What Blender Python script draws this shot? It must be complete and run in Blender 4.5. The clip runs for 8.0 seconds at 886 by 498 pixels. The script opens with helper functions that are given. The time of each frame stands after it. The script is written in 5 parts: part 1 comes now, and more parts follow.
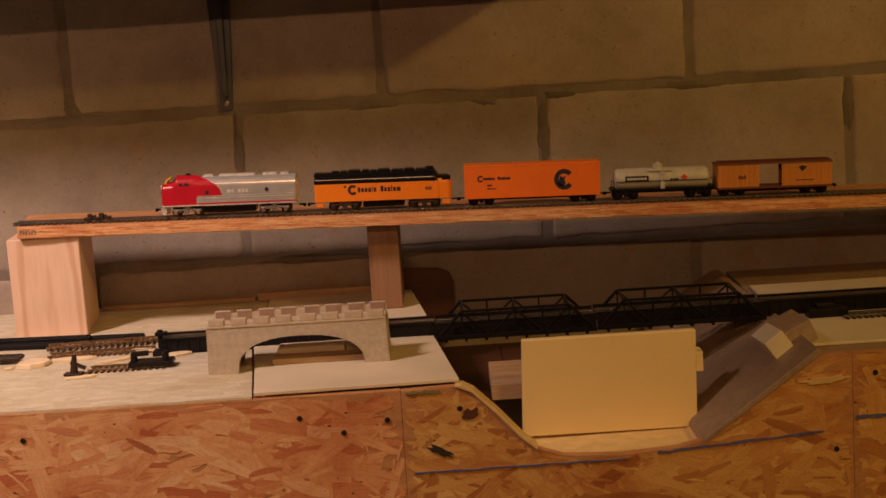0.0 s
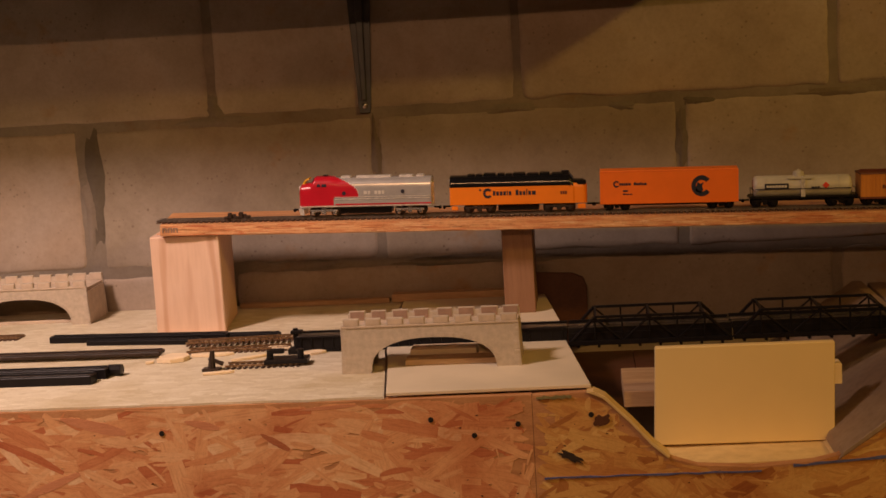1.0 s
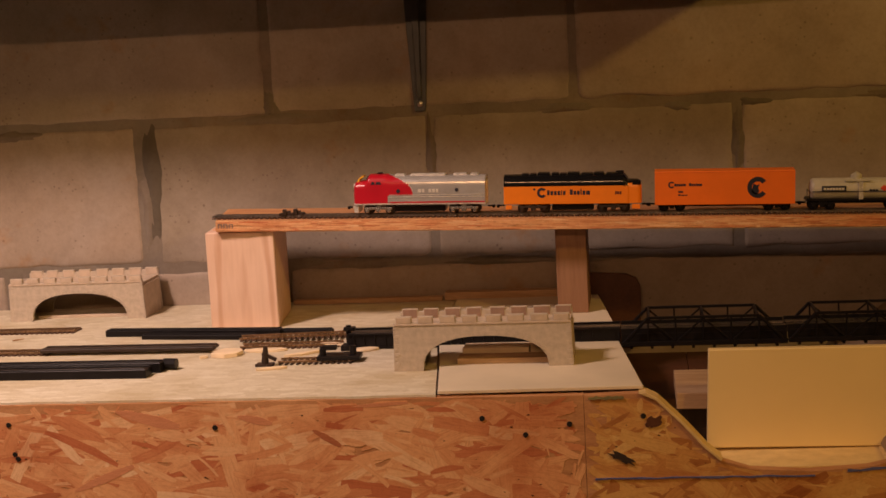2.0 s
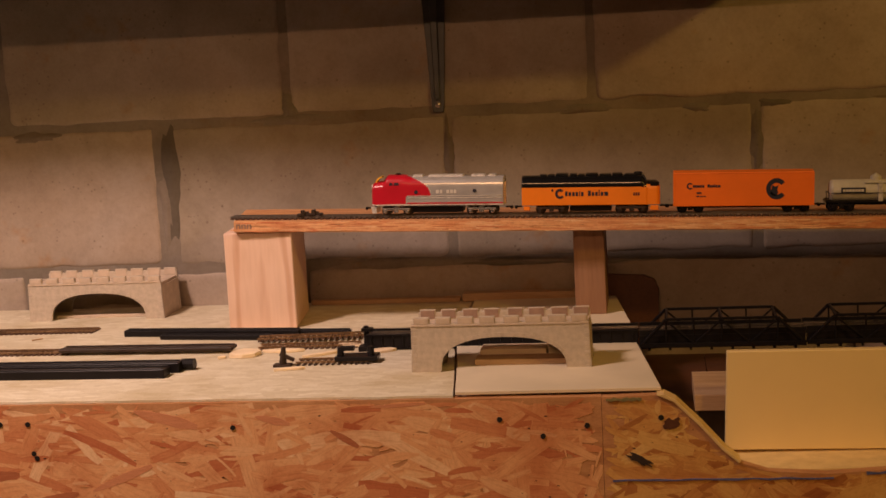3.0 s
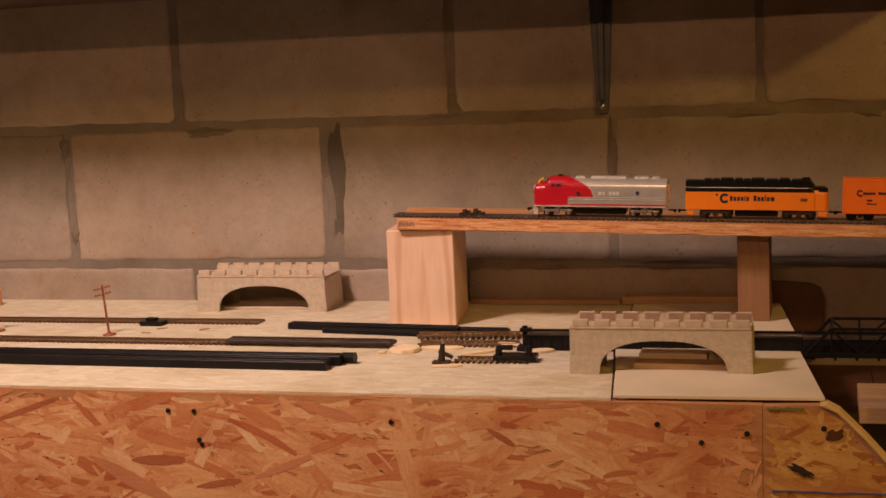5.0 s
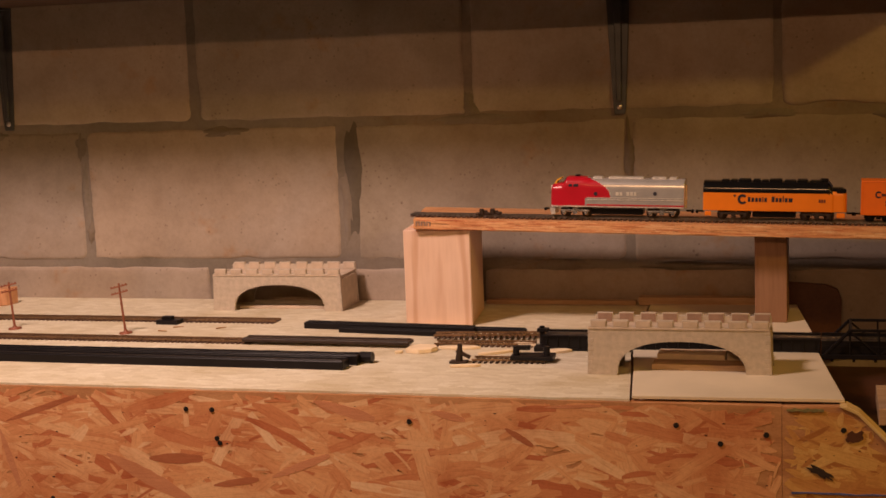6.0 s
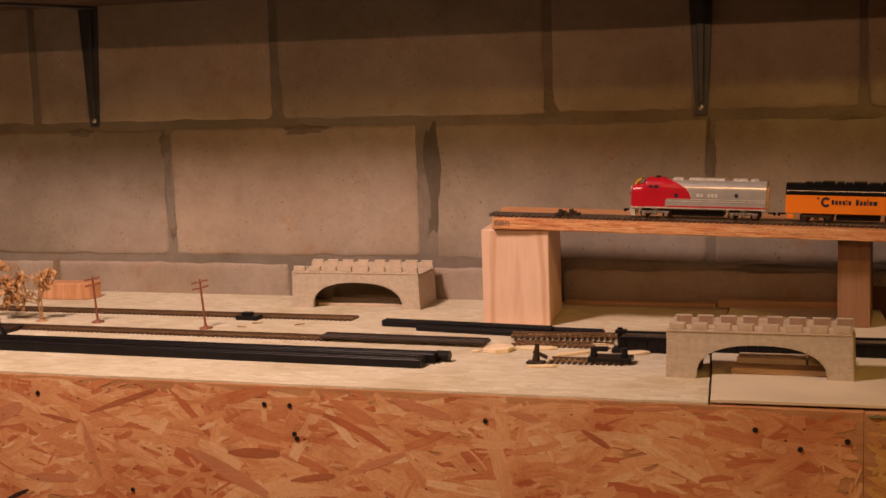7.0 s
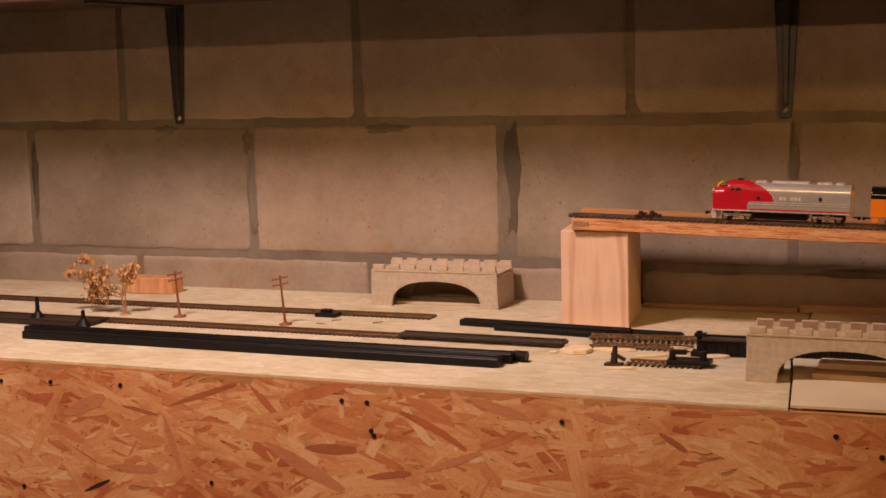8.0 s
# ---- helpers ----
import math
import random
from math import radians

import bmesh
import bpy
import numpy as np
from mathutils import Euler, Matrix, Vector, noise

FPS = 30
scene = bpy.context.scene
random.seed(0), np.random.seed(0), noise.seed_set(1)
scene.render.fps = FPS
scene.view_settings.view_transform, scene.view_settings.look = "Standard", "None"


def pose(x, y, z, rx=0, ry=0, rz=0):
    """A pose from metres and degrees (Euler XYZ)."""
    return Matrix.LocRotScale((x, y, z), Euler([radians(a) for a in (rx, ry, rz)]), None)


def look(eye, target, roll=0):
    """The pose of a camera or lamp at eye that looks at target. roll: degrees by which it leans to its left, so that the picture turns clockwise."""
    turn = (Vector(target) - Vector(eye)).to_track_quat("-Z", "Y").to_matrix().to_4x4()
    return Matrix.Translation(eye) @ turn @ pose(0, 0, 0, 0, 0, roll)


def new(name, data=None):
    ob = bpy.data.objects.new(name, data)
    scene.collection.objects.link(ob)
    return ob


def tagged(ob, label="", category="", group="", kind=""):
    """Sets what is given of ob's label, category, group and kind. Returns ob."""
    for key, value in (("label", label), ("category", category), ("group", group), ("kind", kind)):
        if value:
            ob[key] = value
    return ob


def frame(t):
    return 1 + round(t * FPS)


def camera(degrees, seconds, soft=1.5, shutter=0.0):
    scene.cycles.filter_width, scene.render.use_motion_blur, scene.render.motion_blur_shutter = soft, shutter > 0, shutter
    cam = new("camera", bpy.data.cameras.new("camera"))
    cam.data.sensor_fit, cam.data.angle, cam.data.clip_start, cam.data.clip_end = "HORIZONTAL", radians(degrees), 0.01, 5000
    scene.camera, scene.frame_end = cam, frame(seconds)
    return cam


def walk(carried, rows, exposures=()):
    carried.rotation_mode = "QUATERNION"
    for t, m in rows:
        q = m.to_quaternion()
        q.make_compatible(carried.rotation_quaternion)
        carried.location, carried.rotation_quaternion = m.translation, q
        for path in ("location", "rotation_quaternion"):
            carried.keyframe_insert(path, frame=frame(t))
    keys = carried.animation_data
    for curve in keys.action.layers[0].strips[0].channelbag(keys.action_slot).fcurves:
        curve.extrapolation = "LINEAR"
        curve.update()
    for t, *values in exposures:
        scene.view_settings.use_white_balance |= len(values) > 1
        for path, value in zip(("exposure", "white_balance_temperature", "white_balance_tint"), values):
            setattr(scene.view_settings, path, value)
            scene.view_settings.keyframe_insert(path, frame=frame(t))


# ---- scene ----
cam = camera(34.9, 8.0, soft=1.6)
PATH = [
    (0, (0.283, -1.874, 1.3), (0.269, 0.104, 1.004), -3.7),
    (0.5, (0.283, -1.875, 1.3), (0.205, 0.102, 1.007), -3.8),
    (1, (0.283, -1.875, 1.3), (0.08, 0.095, 1.021), -3.4),
    (1.5, (0.283, -1.876, 1.3), (0.019, 0.088, 1.023), -3.1),
    (3, (0.283, -1.876, 1.3), (-0.02, 0.082, 1.026), -3.0),
    (3.5, (0.283, -1.877, 1.3), (-0.098, 0.068, 1.03), -2.9),
    (4, (0.283, -1.877, 1.3), (-0.171, 0.053, 1.034), -2.6),
    (4.5, (0.283, -1.877, 1.3), (-0.218, 0.041, 1.036), -2.5),
    (4.7, (0.283, -1.879, 1.3), (-0.237, 0.035, 1.037), -2.5),
    (5.8, (0.273, -1.882, 1.3), (-0.2545, 0.0295, 1.0378), -2.3),
    (6, (0.271, -1.883, 1.3), (-0.263, 0.026, 1.038), -2.2),
    (6.5, (0.27, -1.883, 1.3), (-0.312, 0.012, 1.039), -2.1),
    (7, (0.27, -1.883, 1.3), (-0.369, -0.006, 1.041), -1.9),
    (7.5, (0.27, -1.883, 1.299), (-0.427, -0.027, 1.042), -1.8),
    (8, (0.271, -1.884, 1.299), (-0.474, -0.045, 1.044), -1.5),
]
walk(cam, [(t, look(eye, target, roll)) for t, eye, target, roll in PATH])

# ---- light: a basement room with three warm bulbs ----
world = bpy.data.worlds.new("world")
world.use_nodes = True
world.node_tree.nodes["Background"].inputs[0].default_value = (0.9, 0.7, 0.5, 1)
world.node_tree.nodes["Background"].inputs[1].default_value = 0.001
scene.world = world


def bulb(name, place, watts, colour, size):
    data = bpy.data.lights.new(name, "POINT")
    data.energy, data.color, data.shadow_soft_size = watts, colour, size
    ob = new(name, data)
    ob.location = place
    return ob


tube = bpy.data.lights.new("shop_tube", "AREA")
tube.shape, tube.size, tube.size_y, tube.energy, tube.color = "RECTANGLE", 1.2, 0.05, 20.5, (1.0, 0.505, 0.225)
new("shop_tube", tube).matrix_basis = look((0.15, -3.95, 2.35), (0.15, 0, 1.1))
clamp = bpy.data.lights.new("clamp_lamp", "SPOT")
clamp.energy, clamp.color, clamp.shadow_soft_size, clamp.spot_size, clamp.spot_blend = 110, (1.0, 0.675, 0.56), 0.13, radians(94), 1.0
new("clamp_lamp", clamp).matrix_basis = look((-0.72, -1.0, 2.18), (-0.60, -0.30, 0.91))
bulb("far_bulb", (1.80, -1.6, 2.165), 44, (1.0, 0.565, 0.105), 0.05)
scene.view_settings.exposure = 0.0


# ---- materials ----
def material(name, rough=0.6, metal=0.0):
    m = bpy.data.materials.new(name)
    m.use_nodes = True
    b = m.node_tree.nodes["Principled BSDF"]
    b.inputs["Roughness"].default_value, b.inputs["Metallic"].default_value = rough, metal
    return m, m.node_tree.nodes, m.node_tree.links, b


def ramp(nodes, stops):
    r = nodes.new("ShaderNodeValToRGB")
    while len(r.color_ramp.elements) < len(stops):
        r.color_ramp.elements.new(0.5)
    for e, (p, c) in zip(r.color_ramp.elements, stops):
        e.position, e.color = p, (*c, 1)
    return r


def noise_node(nodes, links, scale, detail=4, rough=0.55, stretch=(1, 1, 1), turn=(0, 0, 0)):
    co, mp, n = nodes.new("ShaderNodeTexCoord"), nodes.new("ShaderNodeMapping"), nodes.new("ShaderNodeTexNoise")
    mp.inputs["Scale"].default_value = stretch
    mp.inputs["Rotation"].default_value = [radians(a) for a in turn]
    n.inputs["Scale"].default_value, n.inputs["Detail"].default_value, n.inputs["Roughness"].default_value = scale, detail, rough
    links.new(co.outputs["Object"], mp.inputs["Vector"])
    links.new(mp.outputs["Vector"], n.inputs["Vector"])
    return n


def mixed(nodes, links, a, b, fac, mode="MIX"):
    """a, b: sockets or colours; fac: socket or number."""
    x = nodes.new("ShaderNodeMix")
    x.data_type, x.blend_type = "RGBA", mode
    for sock, v in ((x.inputs[0], fac), (x.inputs[6], a), (x.inputs[7], b)):
        if isinstance(v, bpy.types.NodeSocket):
            links.new(v, sock)
        else:
            sock.default_value = (*v, 1) if isinstance(v, tuple) else v
    return x.outputs[2]


def bumped(nodes, links, b, height, strength, dist):
    n = nodes.new("ShaderNodeBump")
    n.inputs["Strength"].default_value, n.inputs["Distance"].default_value = strength, dist
    links.new(height, n.inputs["Height"])
    links.new(n.outputs["Normal"], b.inputs["Normal"])


def plain(name, colour, rough=0.5, metal=0.0, vary=0.15, scale=60, bump=0.1, gloss=0.5):
    """Paint, plastic or metal with slight wear."""
    m, nodes, links, b = material(name, rough, metal)
    b.inputs["Specular IOR Level"].default_value = gloss
    n = noise_node(nodes, links, scale)
    dark = tuple(c * (1 - vary) for c in colour)
    light = tuple(min(1, c * (1 + vary)) for c in colour)
    r = ramp(nodes, [(0.3, dark), (0.7, light)])
    links.new(n.outputs[0], r.inputs[0])
    links.new(r.outputs[0], b.inputs["Base Color"])
    if bump:
        bumped(nodes, links, b, n.outputs[0], bump, 0.0006)
    return m


def concrete(name, low, high, random_amount=0.25, pitted=1.0):
    m, nodes, links, b = material(name, 0.92)
    b.inputs["Specular IOR Level"].default_value = 0.2
    info = nodes.new("ShaderNodeObjectInfo")
    co, shift, at = nodes.new("ShaderNodeTexCoord"), nodes.new("ShaderNodeVectorMath"), nodes.new("ShaderNodeVectorMath")
    shift.operation, at.operation = "SCALE", "ADD"
    shift.inputs[0].default_value = (7.3, 3.1, 5.7)
    links.new(info.outputs["Random"], shift.inputs["Scale"])
    links.new(co.outputs["Object"], at.inputs[0])
    links.new(shift.outputs[0], at.inputs[1])

    def grain(scale, detail, rough=0.6):
        n = nodes.new("ShaderNodeTexNoise")
        n.inputs["Scale"].default_value, n.inputs["Detail"].default_value, n.inputs["Roughness"].default_value = scale, detail, rough
        links.new(at.outputs[0], n.inputs["Vector"])
        return n

    def toned(col, source, stops, amount):
        r = ramp(nodes, stops)
        links.new(source, r.inputs[0])
        return mixed(nodes, links, col, r.outputs[0], amount, "MULTIPLY")
    big, mid, fine = grain(6, 5, 0.62), grain(34, 4, 0.65), grain(190, 3, 0.7)
    r = ramp(nodes, [(0.3, low), (0.72, high)])
    links.new(big.outputs[0], r.inputs[0])
    col = toned(r.outputs[0], mid.outputs[0], [(0.30, (0.76, 0.74, 0.72)), (0.55, (1, 1, 1))], 0.45)
    col = toned(col, fine.outputs[0], [(0.32, (0.76, 0.74, 0.72)), (0.6, (1, 1, 1))], 0.35)
    # rusty and yellow stains, broad and rare
    rust = ramp(nodes, [(0.60, (0, 0, 0)), (0.74, (1, 1, 1))])
    links.new(grain(9, 4, 0.7).outputs[0], rust.inputs[0])
    col = mixed(nodes, links, col, mixed(nodes, links, col, (0.98, 0.72, 0.48), 1.0, "MULTIPLY"), rust.outputs[0])
    col = toned(col, grain(2.6, 3).outputs[0], [(0.38, (0.84, 0.83, 0.78)), (0.5, (1, 1, 1)), (0.64, (1.0, 0.94, 0.87))], 1.0)
    # pits of two sizes, gathered in patches
    for scale, edge, patch, amount in ((46, 0.08, 12, 0.5), (115, 0.15, 19, 0.55)):
        pits = nodes.new("ShaderNodeTexVoronoi")
        pits.inputs["Scale"].default_value = scale
        links.new(at.outputs[0], pits.inputs["Vector"])
        pit = ramp(nodes, [(edge * 0.5, (0.42, 0.36, 0.30)), (edge * 1.5, (1, 1, 1))])
        links.new(pits.outputs["Distance"], pit.inputs[0])
        spots = ramp(nodes, [(0.52, (0, 0, 0)), (0.60, (amount * pitted,) * 3)])
        links.new(grain(patch, 2).outputs[0], spots.inputs[0])
        col = mixed(nodes, links, col, mixed(nodes, links, col, pit.outputs[0], 1.0, "MULTIPLY"), spots.outputs[0])
    tone = ramp(nodes, [(0, (1 - random_amount,) * 3), (1, (1, 1, 1))])
    links.new(info.outputs["Random"], tone.inputs[0])
    links.new(mixed(nodes, links, col, tone.outputs[0], 1.0, "MULTIPLY"), b.inputs["Base Color"])
    bumped(nodes, links, b, mixed(nodes, links, mid.outputs["Color"], fine.outputs["Color"], 0.5), 0.14, 0.0020)
    return m


def wood(name, low, high, stretch=(1.2, 14, 14), scale=9, rough=0.6, island=False, turn=(0, 0, 0), knots=0.0):
    m, nodes, links, b = material(name, rough)
    n = noise_node(nodes, links, scale, 6, 0.6, stretch, turn)
    fine = noise_node(nodes, links, scale * 9, 3, 0.6, stretch, turn)
    r = ramp(nodes, [(0.28, low), (0.7, high)])
    links.new(n.outputs[0], r.inputs[0])
    f = ramp(nodes, [(0.3, (0.72, 0.68, 0.62)), (0.6, (1, 1, 1))])
    links.new(fine.outputs[0], f.inputs[0])
    col = mixed(nodes, links, r.outputs[0], f.outputs[0], 0.6, "MULTIPLY")
    stain = noise_node(nodes, links, 5, 3)
    s = ramp(nodes, [(0.35, (0.82, 0.78, 0.72)), (0.6, (1, 1, 1))])
    links.new(stain.outputs[0], s.inputs[0])
    links.new(mixed(nodes, links, col, s.outputs[0], 0.8, "MULTIPLY"), b.inputs["Base Color"])
    bumped(nodes, links, b, fine.outputs[0], 0.25, 0.0006)
    return m


def flake_wood(name, stops):
    """Strands of oriented strand board: one tone a strand, with grain along it."""
    m, nodes, links, b = material(name, 0.62)
    geo = nodes.new("ShaderNodeNewGeometry")
    r = ramp(nodes, stops)
    r.color_ramp.interpolation = "LINEAR"
    links.new(geo.outputs["Random Per Island"], r.inputs[0])
    along = nodes.new("ShaderNodeAttribute")
    along.attribute_name = "grain"
    n = nodes.new("ShaderNodeTexNoise")
    n.inputs["Scale"].default_value, n.inputs["Detail"].default_value, n.inputs["Roughness"].default_value = 1.0, 4, 0.6
    links.new(along.outputs["Vector"], n.inputs["Vector"])
    f = ramp(nodes, [(0.30, (0.74, 0.62, 0.52)), (0.50, (0.96, 0.94, 0.91)), (0.70, (1.0, 1.0, 1.0))])
    links.new(n.outputs[0], f.inputs[0])
    col = mixed(nodes, links, r.outputs[0], f.outputs[0], 0.75, "MULTIPLY")
    # resin and age: soft patches over many strands
    stain = noise_node(nodes, links, 10, 4, 0.6)
    s = ramp(nodes, [(0.36, (0.72, 0.48, 0.36)), (0.50, (0.97, 0.93, 0.90)), (0.64, (1.0, 1.0, 0.96))])
    links.new(stain.outputs[0], s.inputs[0])
    col = mixed(nodes, links, col, s.outputs[0], 0.7, "MULTIPLY")
    dust = noise_node(nodes, links, 260, 3, 0.7)
    d = ramp(nodes, [(0.30, (0.78, 0.72, 0.66)), (0.55, (1, 1, 1))])
    links.new(dust.outputs[0], d.inputs[0])
    links.new(mixed(nodes, links, col, d.outputs[0], 0.5, "MULTIPLY"), b.inputs["Base Color"])
    bumped(nodes, links, b, n.outputs[0], 0.3, 0.0006)
    return m


def pine_block(name, late, early):
    """Flat-sawn pine: tall arched growth rings and fine fibre."""
    m, nodes, links, b = material(name, 0.6)
    co, mp, wave = nodes.new("ShaderNodeTexCoord"), nodes.new("ShaderNodeMapping"), nodes.new("ShaderNodeTexWave")
    mp.inputs["Location"].default_value = (0.215, 0.235, -0.985 * 0.16)
    mp.inputs["Scale"].default_value = (1, 1, 0.16)
    wave.wave_type, wave.rings_direction = "RINGS", "SPHERICAL"
    wave.inputs["Scale"].default_value, wave.inputs["Distortion"].default_value = 26, 2.2
    wave.inputs["Detail"].default_value, wave.inputs["Detail Scale"].default_value = 2, 1.4
    links.new(co.outputs["Object"], mp.inputs["Vector"])
    links.new(mp.outputs["Vector"], wave.inputs["Vector"])
    r = ramp(nodes, [(0.0, early), (0.72, early), (1.0, late)])
    links.new(wave.outputs["Fac"], r.inputs[0])
    fibre = noise_node(nodes, links, 40, 4, 0.6, (6, 6, 0.5))
    f = ramp(nodes, [(0.3, (0.86, 0.82, 0.77)), (0.6, (1, 1, 1))])
    links.new(fibre.outputs[0], f.inputs[0])
    wide = noise_node(nodes, links, 12, 3)
    w = ramp(nodes, [(0.35, (0.90, 0.86, 0.82)), (0.6, (1, 1, 1))])
    links.new(wide.outputs[0], w.inputs[0])
    col = mixed(nodes, links, r.outputs[0], f.outputs[0], 0.45, "MULTIPLY")
    links.new(mixed(nodes, links, col, w.outputs[0], 0.6, "MULTIPLY"), b.inputs["Base Color"])
    bumped(nodes, links, b, fibre.outputs[0], 0.2, 0.0005)
    return m


def chip_top(name):
    """Cream board face of pressed chips, dusty, with pale scuffs."""
    m, nodes, links, b = material(name, 0.85)
    cells = nodes.new("ShaderNodeTexVoronoi")
    cells.inputs["Scale"].default_value = 1.0
    warp = noise_node(nodes, links, 40, 3)
    co, mp = nodes.new("ShaderNodeTexCoord"), nodes.new("ShaderNodeMapping")
    mp.inputs["Scale"].default_value = (58, 120, 60)
    links.new(co.outputs["Object"], mp.inputs["Vector"])
    moved = nodes.new("ShaderNodeVectorMath")
    moved.operation = "ADD"
    links.new(mp.outputs["Vector"], moved.inputs[0])
    links.new(warp.outputs["Color"], moved.inputs[1])
    links.new(moved.outputs[0], cells.inputs["Vector"])
    sep = nodes.new("ShaderNodeSeparateColor")
    links.new(cells.outputs["Color"], sep.inputs[0])
    r = ramp(nodes, [(0.0, (0.48, 0.415, 0.28)), (0.35, (0.565, 0.505, 0.37)), (0.75, (0.62, 0.565, 0.43)), (1.0, (0.70, 0.66, 0.535))])
    links.new(sep.outputs[0], r.inputs[0])
    wide = noise_node(nodes, links, 9, 4, 0.6)
    w = ramp(nodes, [(0.36, (0.86, 0.82, 0.74)), (0.55, (1, 1, 1))])
    links.new(wide.outputs[0], w.inputs[0])
    col = mixed(nodes, links, mixed(nodes, links, r.outputs[0], (0.615, 0.555, 0.42), 0.45), w.outputs[0], 0.9, "MULTIPLY")
    fine = noise_node(nodes, links, 300, 3, 0.7)
    d = ramp(nodes, [(0.3, (0.80, 0.77, 0.72)), (0.55, (1, 1, 1))])
    links.new(fine.outputs[0], d.inputs[0])
    links.new(mixed(nodes, links, col, d.outputs[0], 0.5, "MULTIPLY"), b.inputs["Base Color"])
    bumped(nodes, links, b, sep.outputs[0], 0.5, 0.0012)
    return m


M_BLOCK = concrete("concrete_block", (0.312, 0.262, 0.217), (0.422, 0.363, 0.308), 0.12)
M_MORTAR = concrete("mortar", (0.160, 0.137, 0.113), (0.285, 0.25, 0.21), 0.0, 0.5)
M_MORTAR_DARK = concrete("damp_mortar", (0.145, 0.125, 0.104), (0.235, 0.205, 0.172), 0.2, 0.5)
M_SHELF = wood("dark_stained_shelf", (0.06, 0.03, 0.018), (0.11, 0.06, 0.035), (1, 9, 9), 6, 0.6)
M_SLAB = concrete("concrete_slab", (0.045, 0.040, 0.036), (0.08, 0.072, 0.065), 0.0)
M_PLASTER = plain("dim_plaster", (0.07, 0.055, 0.042), 0.9, 0, 0.15, 3)
M_TOP = chip_top("cream_chip_board")
M_SHEET = plain("pale_card", (0.64, 0.56, 0.42), 0.8, 0, 0.10, 9)
M_PLY = wood("pale_plywood", (0.76, 0.55, 0.24), (0.83, 0.635, 0.31), (2, 2, 1.5), 3, 0.55)
M_PLY_FACE = plain("smooth_plywood_face", (0.82, 0.635, 0.30), 0.5, 0, 0.05, 7, 0.05)
M_PINE = pine_block("pine_post", (0.63, 0.40, 0.275), (0.76, 0.545, 0.415))
M_PINE_EDGE = wood("pine_strip", (0.42, 0.26, 0.14), (0.6, 0.42, 0.26), (1, 12, 12), 8, 0.65)
# wood of the narrow post, darkened to carry the raised board's shade
M_POST_SHADED = wood("shaded_post_wood", (0.25, 0.13, 0.075), (0.34, 0.185, 0.108), (6, 6, 0.6), 4, 0.6)
# red brown hardboard; on the valley floor its dark tone stands for shade
M_REDWOOD_AND_SHADE = wood("red_brown_hardboard_and_shade", (0.075, 0.026, 0.012), (0.125, 0.045, 0.02), (4, 4, 4), 6, 0.55)
M_HARDBOARD = wood("brown_hardboard", (0.29, 0.20, 0.135), (0.40, 0.30, 0.21), (3, 3, 3), 5, 0.6)
M_COPPER_WOOD = wood("orange_split_wood", (0.46, 0.19, 0.08), (0.78, 0.46, 0.26), (28, 2, 2), 3, 0.5)
M_OSB_BASE = wood("strand_board_core", (0.44, 0.19, 0.075), (0.66, 0.35, 0.16), (2, 6, 6), 12, 0.7)
M_FLAKES = flake_wood("strand_board_red", [(0, (0.54, 0.175, 0.072)), (0.12, (0.64, 0.26, 0.112)), (0.30, (0.73, 0.36, 0.165)), (0.62, (0.79, 0.43, 0.21)), (0.90, (0.82, 0.495, 0.262)), (1, (0.87, 0.60, 0.36))])
M_FLAKES_Y = flake_wood("strand_board_yellow", [(0, (0.42, 0.17, 0.045)), (0.14, (0.57, 0.27, 0.08)), (0.5, (0.66, 0.36, 0.11)), (0.90, (0.71, 0.43, 0.145)), (1, (0.78, 0.52, 0.20))])
M_STONE = plain("beige_plastic_stone", (0.46, 0.395, 0.315), 0.7, 0, 0.13, 150, 0.5)
M_INNER = plain("portal_and_stamp_brown", (0.29, 0.19, 0.14), 0.7, 0, 0.15, 90, 0.3)
M_STONE_TRIM = plain("tan_plastic_stone", (0.50, 0.405, 0.31), 0.7, 0, 0.12, 90, 0.3)
M_BLACK = plain("black_plastic", (0.009, 0.008, 0.009), 0.34, 0, 0.2, 40, 0.05, 0.18)
M_DARK = plain("dark_brown_plastic", (0.032, 0.020, 0.014), 0.5, 0, 0.25, 60, 0.1, 0.3)
M_TIE = plain("brown_tie_plastic", (0.075, 0.036, 0.019), 0.6, 0, 0.3, 90)
M_RAIL = plain("worn_brass_rail", (0.35, 0.24, 0.14), 0.35, 0.9, 0.2, 50)
M_NICKEL = plain("nickel_rail", (0.32, 0.29, 0.26), 0.3, 0.95, 0.2, 50)
M_POLE = plain("red_brown_plastic", (0.22, 0.07, 0.035), 0.5, 0, 0.2, 80)
M_STEEL = plain("grey_bracket_steel", (0.09, 0.095, 0.105), 0.42, 0.5, 0.15, 30)
M_SCREW = plain("bright_screw", (0.6, 0.58, 0.54), 0.3, 1.0, 0.1)
M_SCREW_DARK = plain("black_screw", (0.02, 0.018, 0.016), 0.5, 0.3, 0.2)
M_RED = plain("red_paint", (0.46, 0.010, 0.024), 0.28, 0, 0.08, 40, 0)
M_SILVER = plain("silver_paint", (0.66, 0.645, 0.63), 0.24, 0.55, 0.1, 60, 0)
M_SILVER_DARK = plain("silver_trim", (0.74, 0.71, 0.66), 0.28, 0.4, 0.3, 260, 0.3)
M_CHROME = plain("dull_chrome", (0.62, 0.59, 0.55), 0.24, 0.85, 0.45, 260, 0.4)
M_YELLOW = plain("yellow_paint", (0.8, 0.42, 0.03), 0.35, 0, 0.08, 40, 0)
M_ORANGE = plain("orange_paint", (0.88, 0.235, 0.014), 0.35, 0, 0.05, 40, 0)
